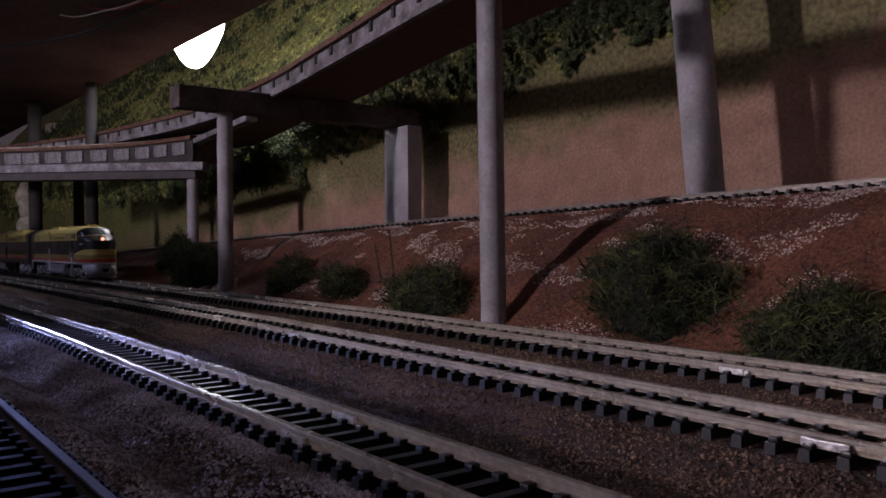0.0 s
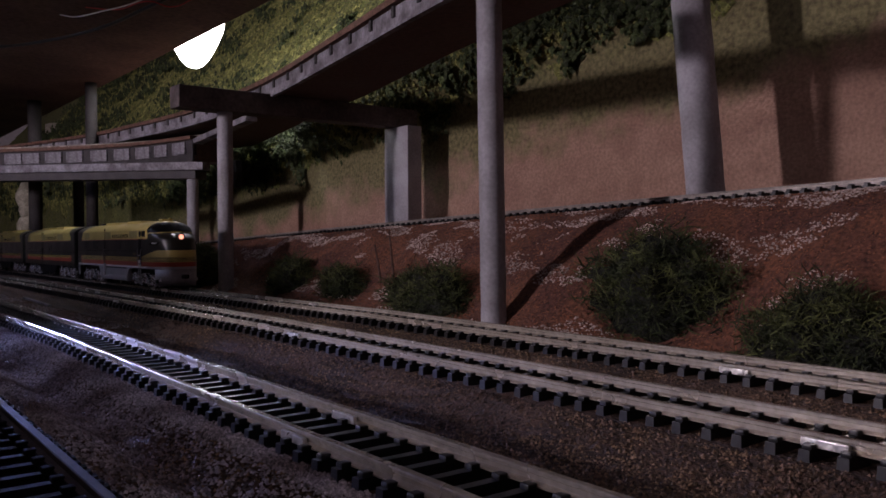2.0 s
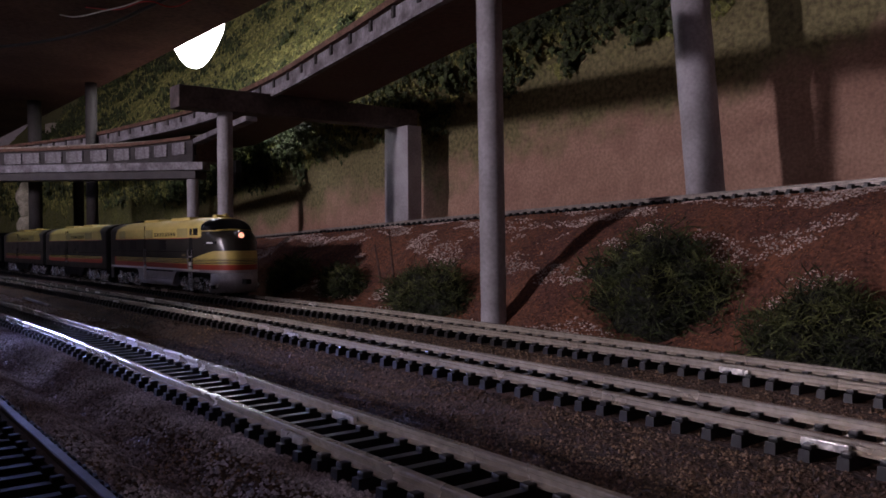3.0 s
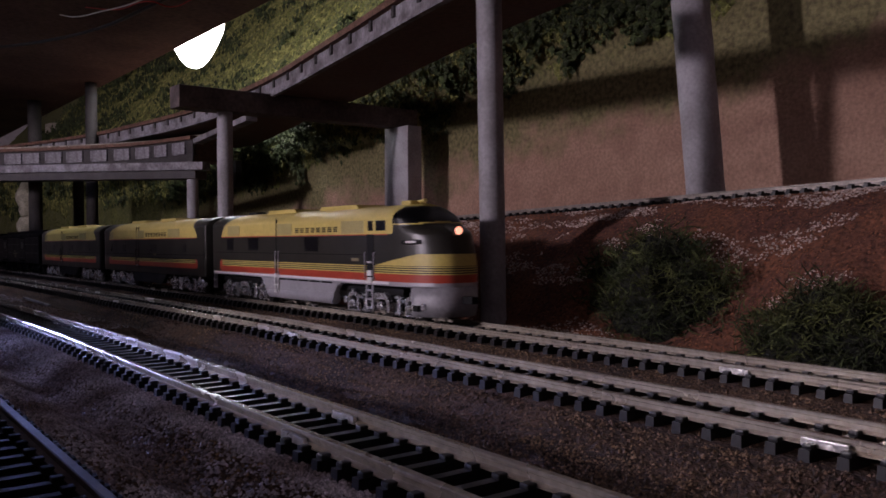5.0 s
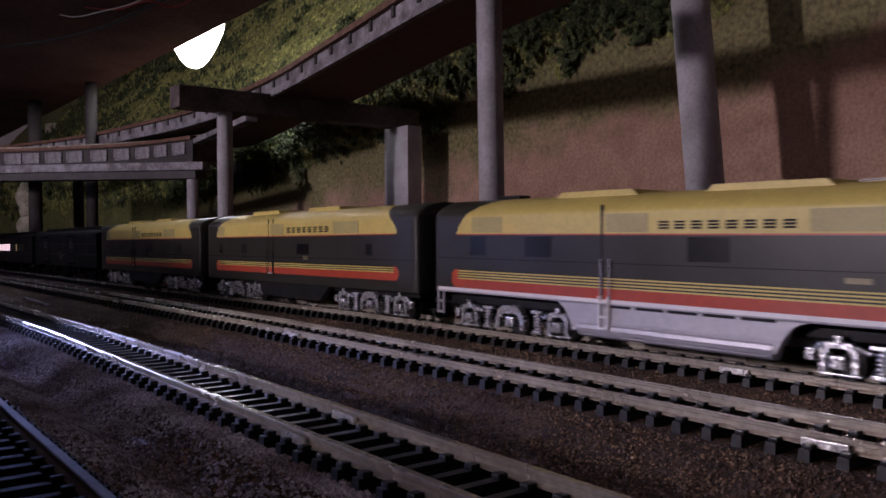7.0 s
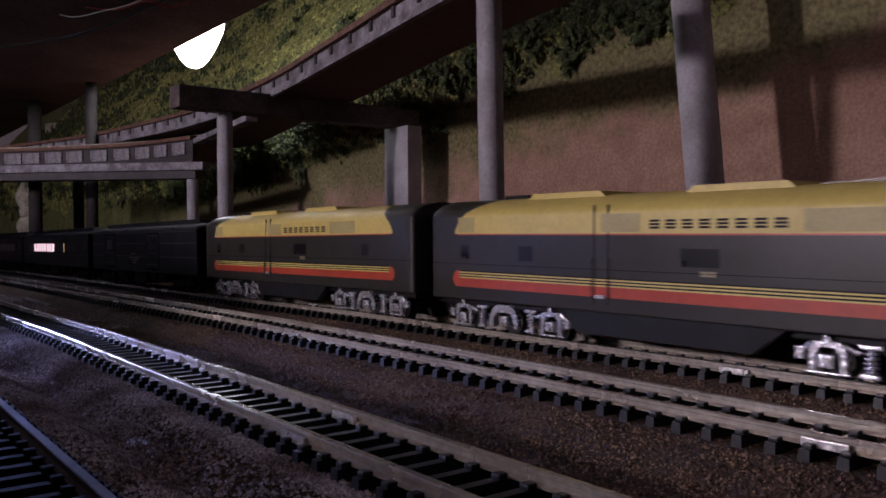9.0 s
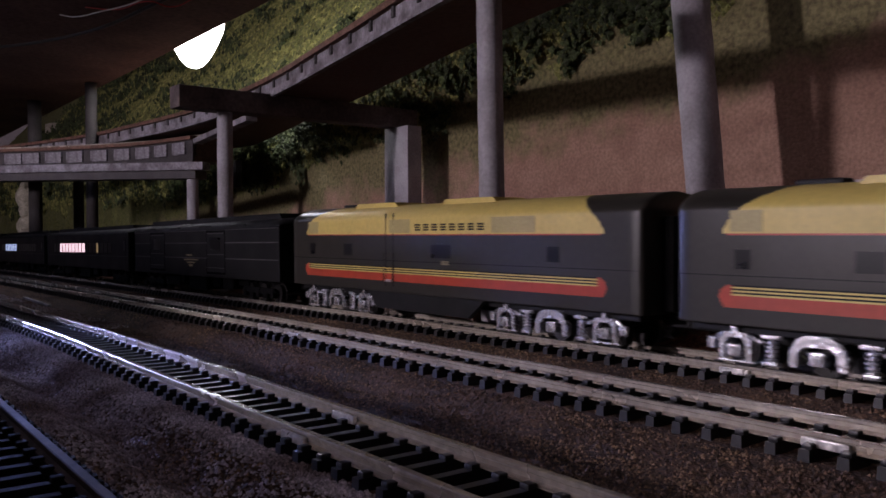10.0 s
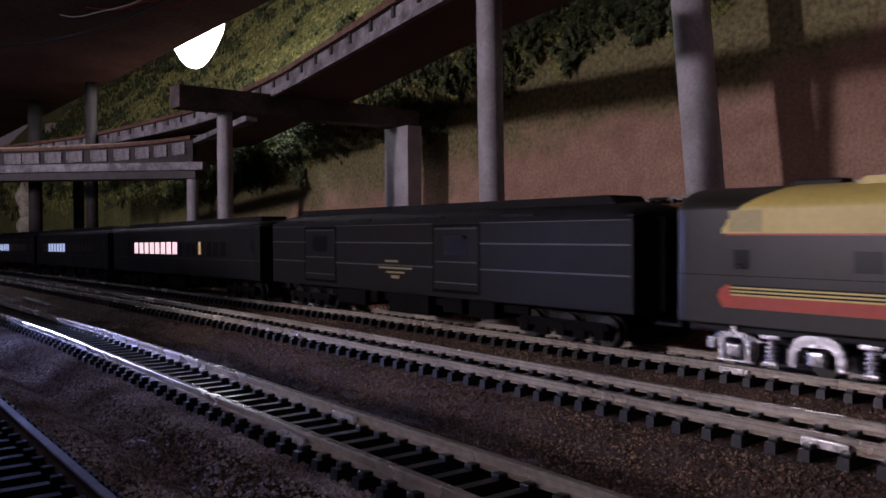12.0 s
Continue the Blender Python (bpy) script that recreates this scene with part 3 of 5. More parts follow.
def truck_bmesh(side):
    """A three-axle sideframe: pedestals with journal boxes, springs and an arched equaliser."""
    bm = bmesh.new()
    y0, y1 = 0.0128, 0.0148
    s = side
    Y = lambda a, b: (min(s * a, s * b), max(s * a, s * b))
    for c in (-0.0247, 0.0247):
        plate(bm, [(c - 0.0050, 0.0024), (c - 0.0050, 0.0078), (c - 0.0034, 0.0104), (c + 0.0034, 0.0104), (c + 0.0050, 0.0078), (c + 0.0050, 0.0024),
                   (c + 0.0036, 0.0024), (c + 0.0034, 0.0072), (c + 0.0022, 0.0088), (c - 0.0022, 0.0088), (c - 0.0034, 0.0072), (c - 0.0036, 0.0024)], s * y0, s * y1)
        soft_box(bm, c - 0.0020, c + 0.0020, *Y(y0, y1 + 0.0010), 0.0034, 0.0070, 0.0005)
        cylinder(bm, (c, s * (y1 + 0.0008), 0.0052), (c, s * (y1 + 0.0018), 0.0052), 0.0014, 0.0011, 12)
        soft_box(bm, c - 0.0058, c + 0.0058, *Y(y0 + 0.0004, y1 - 0.0002), 0.0017, 0.0023, 0.0002)
        soft_box(bm, c - 0.0010, c + 0.0010, *Y(y0, y1 + 0.0004), 0.0100, 0.0122, 0.0003)
    arch = [(-0.0078, 0.0026), (-0.0078, 0.0070), (-0.0060, 0.0100), (-0.0034, 0.0114), (0.0034, 0.0114), (0.0060, 0.0100), (0.0078, 0.0070), (0.0078, 0.0026), (0.0058, 0.0026), (0.0054, 0.0066), (0.0036, 0.0084), (-0.0036, 0.0084), (-0.0054, 0.0066), (-0.0058, 0.0026)]
    plate(bm, arch, s * y0, s * (y1 + 0.0006))
    soft_box(bm, -0.0021, 0.0021, *Y(y0, y1 + 0.0010), 0.0034, 0.0072, 0.0005)
    cylinder(bm, (0, s * (y1 + 0.0008), 0.0053), (0, s * (y1 + 0.0018), 0.0053), 0.0014, 0.0011, 12)
    for c in (-0.0137, 0.0137):
        for k in range(5):
            cylinder(bm, (c, s * (y0 + 0.001), 0.0032 + k * 0.0012), (c, s * (y0 + 0.001), 0.0038 + k * 0.0012), 0.0016, 0.0016, 10)
        cylinder(bm, (c, s * (y0 + 0.001), 0.0030), (c, s * (y0 + 0.001), 0.0095), 0.0007, 0.0007, 8)
        soft_box(bm, c - 0.0028, c + 0.0028, *Y(y0, y1), 0.0092, 0.0104, 0.0003)
        soft_box(bm, c - 0.0022, c + 0.0022, *Y(y0, y1 + 0.0002), 0.0018, 0.0030, 0.0003)
        sgn = 1 if c > 0 else -1
        cylinder(bm, (c + sgn * 0.0030, s * (y0 + 0.0012), 0.0080), (c + sgn * 0.0066, s * (y0 + 0.0012), 0.0093), 0.0007, 0.0007, 8)
    for c in (-0.0325, 0.0325):
        soft_box(bm, c - 0.0012, c + 0.0012, *Y(y0, y1), 0.0050, 0.0084, 0.0003)
        cylinder(bm, (c, s * (y0 + 0.001), 0.0072), (c * 0.90, s * (y0 + 0.001), 0.0098), 0.0007, 0.0007, 8)
    return tidy(bm)


def coach_truck_bmesh(side):
    bm = bmesh.new()
    s = side
    Y = lambda a, b: (min(s * a, s * b), max(s * a, s * b))
    for c in (-0.0185, 0.0, 0.0185):
        soft_box(bm, c - 0.0022, c + 0.0022, *Y(0.0118, 0.0142), 0.0026, 0.0074, 0.0003)
    plate(bm, [(-0.023, 0.0060), (-0.021, 0.0082), (0.021, 0.0082), (0.023, 0.0060), (0.012, 0.0048), (-0.012, 0.0048)], s * 0.0120, s * 0.0138)
    for c in (-0.0092, 0.0092):
        soft_box(bm, c - 0.0028, c + 0.0028, *Y(0.0118, 0.0140), 0.0022, 0.0060, 0.0003)
    return tidy(bm)


def wheelset_bmesh():
    bm = bmesh.new()
    for s in (-1, 1):
        cylinder(bm, (0, s * 0.0074, 0), (0, s * 0.0100, 0), 0.0052, 0.0052, 20)
        cylinder(bm, (0, s * 0.0068, 0), (0, s * 0.0074, 0), 0.0060, 0.0056, 20)
        cylinder(bm, (0, s * 0.0100, 0), (0, s * 0.0106, 0), 0.0020, 0.0017, 10)
        for k in range(3):
            a = k * 2.094
            cylinder(bm, (0.0033 * math.cos(a), s * 0.0100, 0.0033 * math.sin(a)), (0.0033 * math.cos(a), s * 0.0102, 0.0033 * math.sin(a)), 0.0007, 0.0007, 8)
    cylinder(bm, (0, -0.0074, 0), (0, 0.0074, 0), 0.0013, 0.0013, 10)
    return bm


_wheel = []


def build_truck(unit, x, frame_mat, axles, frame_maker, label):
    truck = new("truck")
    truck.parent = unit
    truck.matrix_basis = pose(x, 0, 0)
    tagged(truck, label)
    for s in (-1, 1):
        part("sideframe", frame_maker(s), frame_mat, truck)
    bm = bmesh.new()
    soft_box(bm, axles[0] + 0.002, axles[-1] - 0.002, -0.0060, 0.0060, 0.0065, 0.0115, 0.0006)
    part("bolster", bm, M_BLACK, truck)
    if not _wheel:
        _wheel.append(mesh_of("wheelset", wheelset_bmesh(), M_WHEEL))
    for a in axles:
        w = new("wheelset", _wheel[0])
        w.parent = truck
        w.matrix_basis = pose(a, 0, 0.0052)
    return truck


def side_plate(unit, name, x0, x1, z0, z1, mat, proud=0.00025, label="", both=True, r=0.0):
    """A thin raised panel on the sides of a car."""
    first = None
    for s in ((-1, 1) if both else (-1,)):
        bm = bmesh.new()
        a, b = s * (BODY_W - 0.0004), s * (BODY_W + proud)
        if r:
            soft_box(bm, x0, x1, min(a, b), max(a, b), z0, z1, r)
        else:
            box(bm, x0, x1, min(a, b), max(a, b), z0, z1)
        ob = part(name, bm, mat, unit, label)
        first = first or ob
    return first


def lettering(unit, x0, x1, z0, z1, count):
    """The name on the side, as a row of plain dark bars."""
    step = (x1 - x0) / (count - 0.35)
    for s in (-1, 1):
        bm = bmesh.new()
        for i in range(count):
            a = x0 + i * step
            for k in range(3):
                h = (z1 - z0) / 3
                box(bm, a, a + step * 0.62, *sorted((s * (BODY_W - 0.0003), s * (BODY_W + 0.0002))), z0 + k * h, z0 + k * h + h * 0.66)
        part("lettering", bm, M_BLACK, unit, "row of plain dark bars")


def grille(unit, x0, x1, z0, z1):
    for s in (-1, 1):
        bm = bmesh.new()
        box(bm, x0, x1, *sorted((s * (BODY_W - 0.0004), s * (BODY_W + 0.0001))), z0, z1)
        k = 9
        for i in range(k):
            z = z0 + (z1 - z0) * (i + 0.2) / k
            box(bm, x0, x1, *sorted((s * BODY_W, s * (BODY_W + 0.00022))), z, z + (z1 - z0) / k * 0.5)
        part("grille", bm, M_YELLOW_DARK, unit, "dull yellow louvred intake grille")


def roof_fittings(unit, length, hatches):
    for x0, x1 in hatches:
        bm = bmesh.new()
        plate(bm, [(x0, 0.0500), (x0 + 0.004, 0.0533), (x1 - 0.004, 0.0533), (x1, 0.0500)], -0.0085, 0.0085)
        part("roof_hatch", tidy(bm), M_YELLOW, unit, "raised cream roof hatch")
        bm = bmesh.new()
        cylinder(bm, ((x0 + x1) / 2, 0, 0.053), ((x0 + x1) / 2, 0, 0.0537), 0.0058, 0.0055, 20)
        part("roof_fan", bm, M_YELLOW_DARK, unit)
    for x in (length * 0.14, length * 0.165):
        bm = bmesh.new()
        soft_box(bm, x - 0.004, x + 0.004, -0.0030, 0.0030, 0.0500, 0.0536, 0.0006)
        part("exhaust", bm, M_BLACK, unit, "small dark roof exhaust")


def ends(unit, length, front=True):
    """Black diaphragms, couplers and end steps."""
    for x, s in ((0.0, -1), (length, 1)):
        if s > 0 and not front:
            continue
        bm = bmesh.new()
        for k in range(3):
            a = x + s * (0.0003 + k * 0.0018)
            soft_box(bm, min(a, a + s * 0.0014), max(a, a + s * 0.0014), -0.0085, 0.0085, 0.0135, 0.0440, 0.0006)
        part("diaphragm", bm, M_UNDER, unit, "black bellows diaphragm")
    for x, s in ((0.0, -1), (length, 1)):
        bm = bmesh.new()
        a, b = sorted((x - s * 0.004, x + s * 0.0066))
        soft_box(bm, a, b, -0.0018, 0.0018, 0.0080, 0.0112, 0.0005)
        part("coupler", bm, M_BLACK, unit)


def handrails(unit, xs, z0, z1, mat):
    for x in xs:
        for s in (-1, 1):
            bm = bmesh.new()
            y = s * (BODY_W + 0.0009)
            cylinder(bm, (x, y, z0), (x, y, z1), 0.00025, n=6)
            for z in (z0, z1):
                cylinder(bm, (x, s * BODY_W, z), (x, y, z), 0.00025, n=6)
            part("grab_rail", bm, mat, unit)


def build_cab_unit():
    L = 0.2375
    unit = tagged(new("diesel_locomotive"), "streamlined diesel locomotive in olive, cream yellow, red and silver", "locomotive", "locomotives of the train")
    part("body", shell(L, True, cab_paint(L), 0.0150), PAINTS, unit)
    # pilot below the nose
    bm = bmesh.new()
    rows = []
    for z, grow in ((0.0022, -0.0015), (0.0075, 0.0002), (0.0152, 0.0001)):
        ring = []
        for i in range(33):
            a = radians(62) * (i / 16 - 1)
            ring.append(bm.verts.new((L - 0.034 + (0.034 + grow) * max(0.0, math.cos(a)), BODY_W * 0.985 * math.copysign(abs(math.sin(a)) ** 0.70, math.sin(a)), z)))
        rows.append(ring)
    for p, q in zip(rows, rows[1:]):
        for i in range(32):
            f = bm.faces.new((p[i], p[i + 1], q[i + 1], q[i]))
            f.smooth = True
    pilot = part("pilot", tidy(bm), M_PILOT, unit, "silver-grey pilot skirt")
    solid = pilot.modifiers.new("thickness", "SOLIDIFY")
    solid.thickness = 0.0008
    bm = bmesh.new()
    soft_box(bm, L - 0.0165, L - 0.0130, -0.0163, -0.0140, 0.0046, 0.0072, 0.0002)
    part("step_hole", bm, M_BLACK, pilot)
    # skirts and tanks between the trucks
    for s in (-1, 1):
        bm = bmesh.new()
        o = [(0.0690, 0.0160), (0.0735, 0.0130), (0.0775, 0.0070), (0.0820, 0.0048), (0.1500, 0.0048), (0.1530, 0.0060), (0.1550, 0.0100), (0.1580, 0.0135), (0.1640, 0.0160)]
        plate(bm, o, s * (BODY_W - 0.0030), s * (BODY_W - 0.0002))
        box(bm, 0.077, 0.154, *sorted((s * (BODY_W - 0.001), s * (BODY_W + 0.0004))), 0.0091, 0.0097)
        part("side_skirt", tidy(bm), M_SILVER, unit, "silver tank skirt")
        bm = bmesh.new()
        for k in range(5):
            x = 0.0925 + k * 0.0125
            box(bm, x, x + 0.0105, *sorted((s * (BODY_W - 0.001), s * (BODY_W + 0.0002))), 0.0143, 0.0152)
        part("skirt_slot", bm, M_BLACK, unit)
        bm = bmesh.new()
        cylinder(bm, (0.080, s * 0.0148, 0.0068), (0.152, s * 0.0148, 0.0068), 0.0031, n=16)
        part("air_tank", bm, M_SILVER, unit)
        bm = bmesh.new()
        box(bm, 0.002, L - 0.033, *sorted((s * (BODY_W - 0.0005), s * (BODY_W + 0.0003))), 0.0157, 0.0169)
        part("sill", bm, M_WHITE, unit, "bright silver sill line")
    bm = bmesh.new()
    soft_box(bm, 0.004, L - 0.030, -0.0120, 0.0120, 0.0105, 0.0135, 0.0005)
    part("underframe", bm, M_BLACK, unit)
    for x in (0.0430, 0.1935):
        build_truck(unit, x, M_CHROME, (-0.0247, 0.0, 0.0247), truck_bmesh, "bright plated three-axle truck")
    # doors, windows, grilles
    lettering(unit, 0.1141, 0.1590, 0.0399, 0.0427, 8)
    for x0, x1 in ((0.0237, 0.0415), (0.0927, 0.1098), (0.1627, 0.1834)):
        grille(unit, x0, x1, 0.0390, 0.0450)
    for x0, x1 in ((0.0225, 0.0320), (0.0540, 0.0675), (0.1245, 0.1390)):
        side_plate(unit, "window", x0, x1, 0.0302, 0.0374, M_GLASS_DARK, 0.00012)
        side_plate(unit, "window_frame", x0 - 0.0006, x1 + 0.0006, 0.0296, 0.0380, M_OLIVE, 0.00005)
    side_plate(unit, "number_bar", 0.1719, 0.1787, 0.0258, 0.0273, M_GOLD, 0.0001)
    side_plate(unit, "panel_seam", 0.001, 0.184, 0.0287, 0.0290, M_BLACK, 0.0001)
    side_plate(unit, "side_door", 0.0905, 0.0915, 0.0170, 0.0480, M_BLACK, 0.00008)
    side_plate(unit, "cab_door", 0.1862, 0.1920, 0.0170, 0.0384, M_BLACK, 0.00015, "dark cab side door")
    for s in (-1, 1):
        for x0, x1 in ((0.1868, 0.1914), (0.1935, 0.2020)):
            bm = bmesh.new()
            soft_box(bm, x0, x1, *sorted((s * (BODY_W - 0.0010), s * (BODY_W + 0.00012))), 0.0400, 0.0448, 0.0004)
            part("cab_window", bm, M_GLASS_DARK, unit, "dark cab side window")
        # white steps below the cab door
        for k, z in enumerate((0.0255, 0.0205, 0.0172)):
            bm = bmesh.new()
            soft_box(bm, 0.1872, 0.1910, *sorted((s * BODY_W, s * (BODY_W + 0.0010))), z - (0.0004 if k == 0 else 0.0013), z + (0.0004 if k == 0 else 0.0013), 0.0002)
            part("step", bm, M_WHITE, unit, "white door step")
        bm = bmesh.new()
        for x in (0.1867, 0.1915):
            soft_box(bm, x - 0.0004, x + 0.0004, *sorted((s * BODY_W, s * (BODY_W + 0.0010))), 0.0040, 0.0150, 0.0002)
        for z in (0.0045, 0.0085, 0.0125):
            soft_box(bm, 0.1867, 0.1915, *sorted((s * BODY_W, s * (BODY_W + 0.0014))), z - 0.0004, z + 0.0004, 0.0002)
        part("ladder", bm, M_SILVER, unit, "silver cab ladder")
        bm = bmesh.new()
        for x in (0.0015, 0.0050):
            soft_box(bm, x - 0.0004, x + 0.0004, *sorted((s * (BODY_W - 0.0008), s * (BODY_W + 0.0003))), 0.0060, 0.0160, 0.0002)
        for z in (0.0065, 0.0110):
            soft_box(bm, 0.0012, 0.0053, *sorted((s * (BODY_W - 0.0008), s * (BODY_W + 0.0006))), z - 0.0004, z + 0.0004, 0.0002)
        part("rear_step", bm, M_SILVER, unit)
        bm = bmesh.new()
        for x in (0.0905, 0.0942):
            soft_box(bm, x - 0.0004, x + 0.0004, *sorted((s * BODY_W, s * (BODY_W + 0.0010))), 0.0070, 0.0180, 0.0002)
        for z in (0.0074, 0.0112, 0.0160):
            soft_box(bm, 0.0905, 0.0942, *sorted((s * BODY_W, s * (BODY_W + 0.0014))), z - 0.0004, z + 0.0004, 0.0002)
        part("side_step", bm, M_WHITE, unit, "white steps below the engine-room door")
        # number board on the nose: a plain pale bar in a dark frame
        at = Matrix.Translation((L - 0.0175, s * 0.0156, 0.0348)) @ pose(0, 0, 0, 0, 0, -s * 24.0)
        bm = bmesh.new()
        soft_box(bm, -0.0050, 0.0050, -0.0012, 0.0012, -0.0010, 0.0010, 0.0005)
        board = part("number_board", bm, M_BLACK, unit, at=at)
        bm = bmesh.new()
        soft_box(bm, -0.0026, 0.0026, *sorted((s * 0.0008, s * 0.0014)), -0.0005, 0.0005, 0.0002)
        part("pale_bar", bm, M_WHITE, board)
    handrails(unit, (0.1852, 0.1929), 0.0180, 0.0300, M_SILVER)
    handrails(unit, (0.0912, 0.0948), 0.0180, 0.0300, M_SILVER)
    # headlamp
    bm = bmesh.new()
    cylinder(bm, (L - 0.0120, 0, 0.0402), (L - 0.0045, 0, 0.0396), 0.0030, 0.0027, 24)
    lamp = part("headlamp_housing", bm, M_OLIVE, unit)
    bm = bmesh.new()
    cylinder(bm, (L - 0.0046, 0, 0.0396), (L - 0.0036, 0, 0.0395), 0.0019, 0.0016, 20)
    part("headlamp", bm, M_LAMP, lamp, "glowing rosy headlamp")
    # roof gear
    roof_fittings(unit, 0.190, ((0.0600, 0.1000), (0.1230, 0.1660)))
    bm = bmesh.new()
    soft_box(bm, L - 0.042, L - 0.034, -0.0045, 0.0045, 0.0512, 0.0540, 0.0006)
    part("roof_blower", bm, M_YELLOW, unit)
    bm = bmesh.new()
    cylinder(bm, (L - 0.034, 0, 0.0535), (L - 0.0285, 0, 0.0537), 0.0005, 0.0010, 10)
    cylinder(bm, (L - 0.032, 0, 0.0510), (L - 0.032, 0, 0.0535), 0.0004, n=6)
    part("horn", bm, M_YELLOW, unit)
    ends(unit, L, False)
    return unit, L


def build_booster():
    L = 0.2360
    unit = tagged(new("booster_locomotive"), "cabless diesel booster in olive with cream roof and red stripe", "locomotive", "locomotives of the train")
    part("body", shell(L, False, booster_paint(L), 0.0125), PAINTS, unit)
    bm = bmesh.new()
    soft_box(bm, 0.004, L - 0.004, -0.0135, 0.0135, 0.0100, 0.0135, 0.0005)
    part("underframe", bm, M_BLACK, unit)
    for s in (-1, 1):
        bm = bmesh.new()
        o = [(0.0760, 0.0130), (0.0790, 0.0065), (0.0830, 0.0048), (0.1480, 0.0048), (0.1530, 0.0085), (0.1590, 0.0130)]
        plate(bm, o, s * (BODY_W - 0.0035), s * (BODY_W - 0.0008))
        part("side_skirt", tidy(bm), M_BLACK, unit, "black tank skirt")
    for x in (0.0425, 0.1935):
        build_truck(unit, x, M_CHROME, (-0.0247, 0.0, 0.0247), truck_bmesh, "bright plated three-axle truck")
    lettering(unit, 0.1135, 0.1595, 0.0400, 0.0432, 8)
    for x0, x1 in ((0.0180, 0.0280), (0.0935, 0.1095), (0.1640, 0.1880)):
        grille(unit, x0, x1, 0.0390, 0.0450)
    for x0, x1 in ((0.0195, 0.0245), (0.0535, 0.0610), (0.1250, 0.1385), (0.1940, 0.2000)):
        side_plate(unit, "window", x0, x1, 0.0285, 0.0340, M_GLASS_DARK, 0.00012)
        side_plate(unit, "window_frame", x0 - 0.0006, x1 + 0.0006, 0.0279, 0.0346, M_OLIVE, 0.00005)
    for x in (0.0905, 0.0965):
        side_plate(unit, "door_edge", x - 0.0003, x + 0.0003, 0.0150, 0.0480, M_BLACK, 0.0001)
    side_plate(unit, "door_step", 0.0915, 0.0955, 0.0172, 0.0182, M_SILVER, 0.0010)
    side_plate(unit, "number_bar", 0.1320, 0.1372, 0.0258, 0.0274, M_GOLD, 0.0001)
    for z in (0.0265,):
        side_plate(unit, "panel_seam", 0.001, L - 0.001, z, z + 0.0003, M_BLACK, 0.0001)
    handrails(unit, (0.0900, 0.0972), 0.0175, 0.0300, M_OLIVE)
    roof_fittings(unit, L, ((0.0480, 0.0890), (0.1190, 0.1580)))
    ends(unit, L)
    return unit, L


def coach_roof(L, z0, z1, clerestory):
    """Arched roof with a raised clerestory and rounded-down ends."""
    bm = bmesh.new()
    prof = []
    for i in range(13):
        a = math.pi * i / 12
        prof.append((-(BODY_W + 0.0004) * math.cos(a), z0 + (z1 - z0) * math.sin(a) ** 0.8))
    xs = [0.0, 0.003, 0.009, L - 0.009, L - 0.003, L]
    fall = [0.0035, 0.0012, 0.0, 0.0, 0.0012, 0.0035]
    rows = [[bm.verts.new((x, y, z - f_ * max(0.0, (z - z0) / (z1 - z0)))) for y, z in prof] for x, f_ in zip(xs, fall)]
    for p, q in zip(rows, rows[1:]):
        for i in range(12):
            bm.faces.new((p[i], p[i + 1], q[i + 1], q[i])).smooth = True
    bm.faces.new(rows[0])
    bm.faces.new(rows[-1][::-1])
    if clerestory:
        o = [(0.012, z1 - 0.003), (0.018, z1 + 0.0026), (L - 0.018, z1 + 0.0026), (L - 0.012, z1 - 0.003)]
        plate(bm, o, -0.0085, 0.0085)
    return tidy(bm)


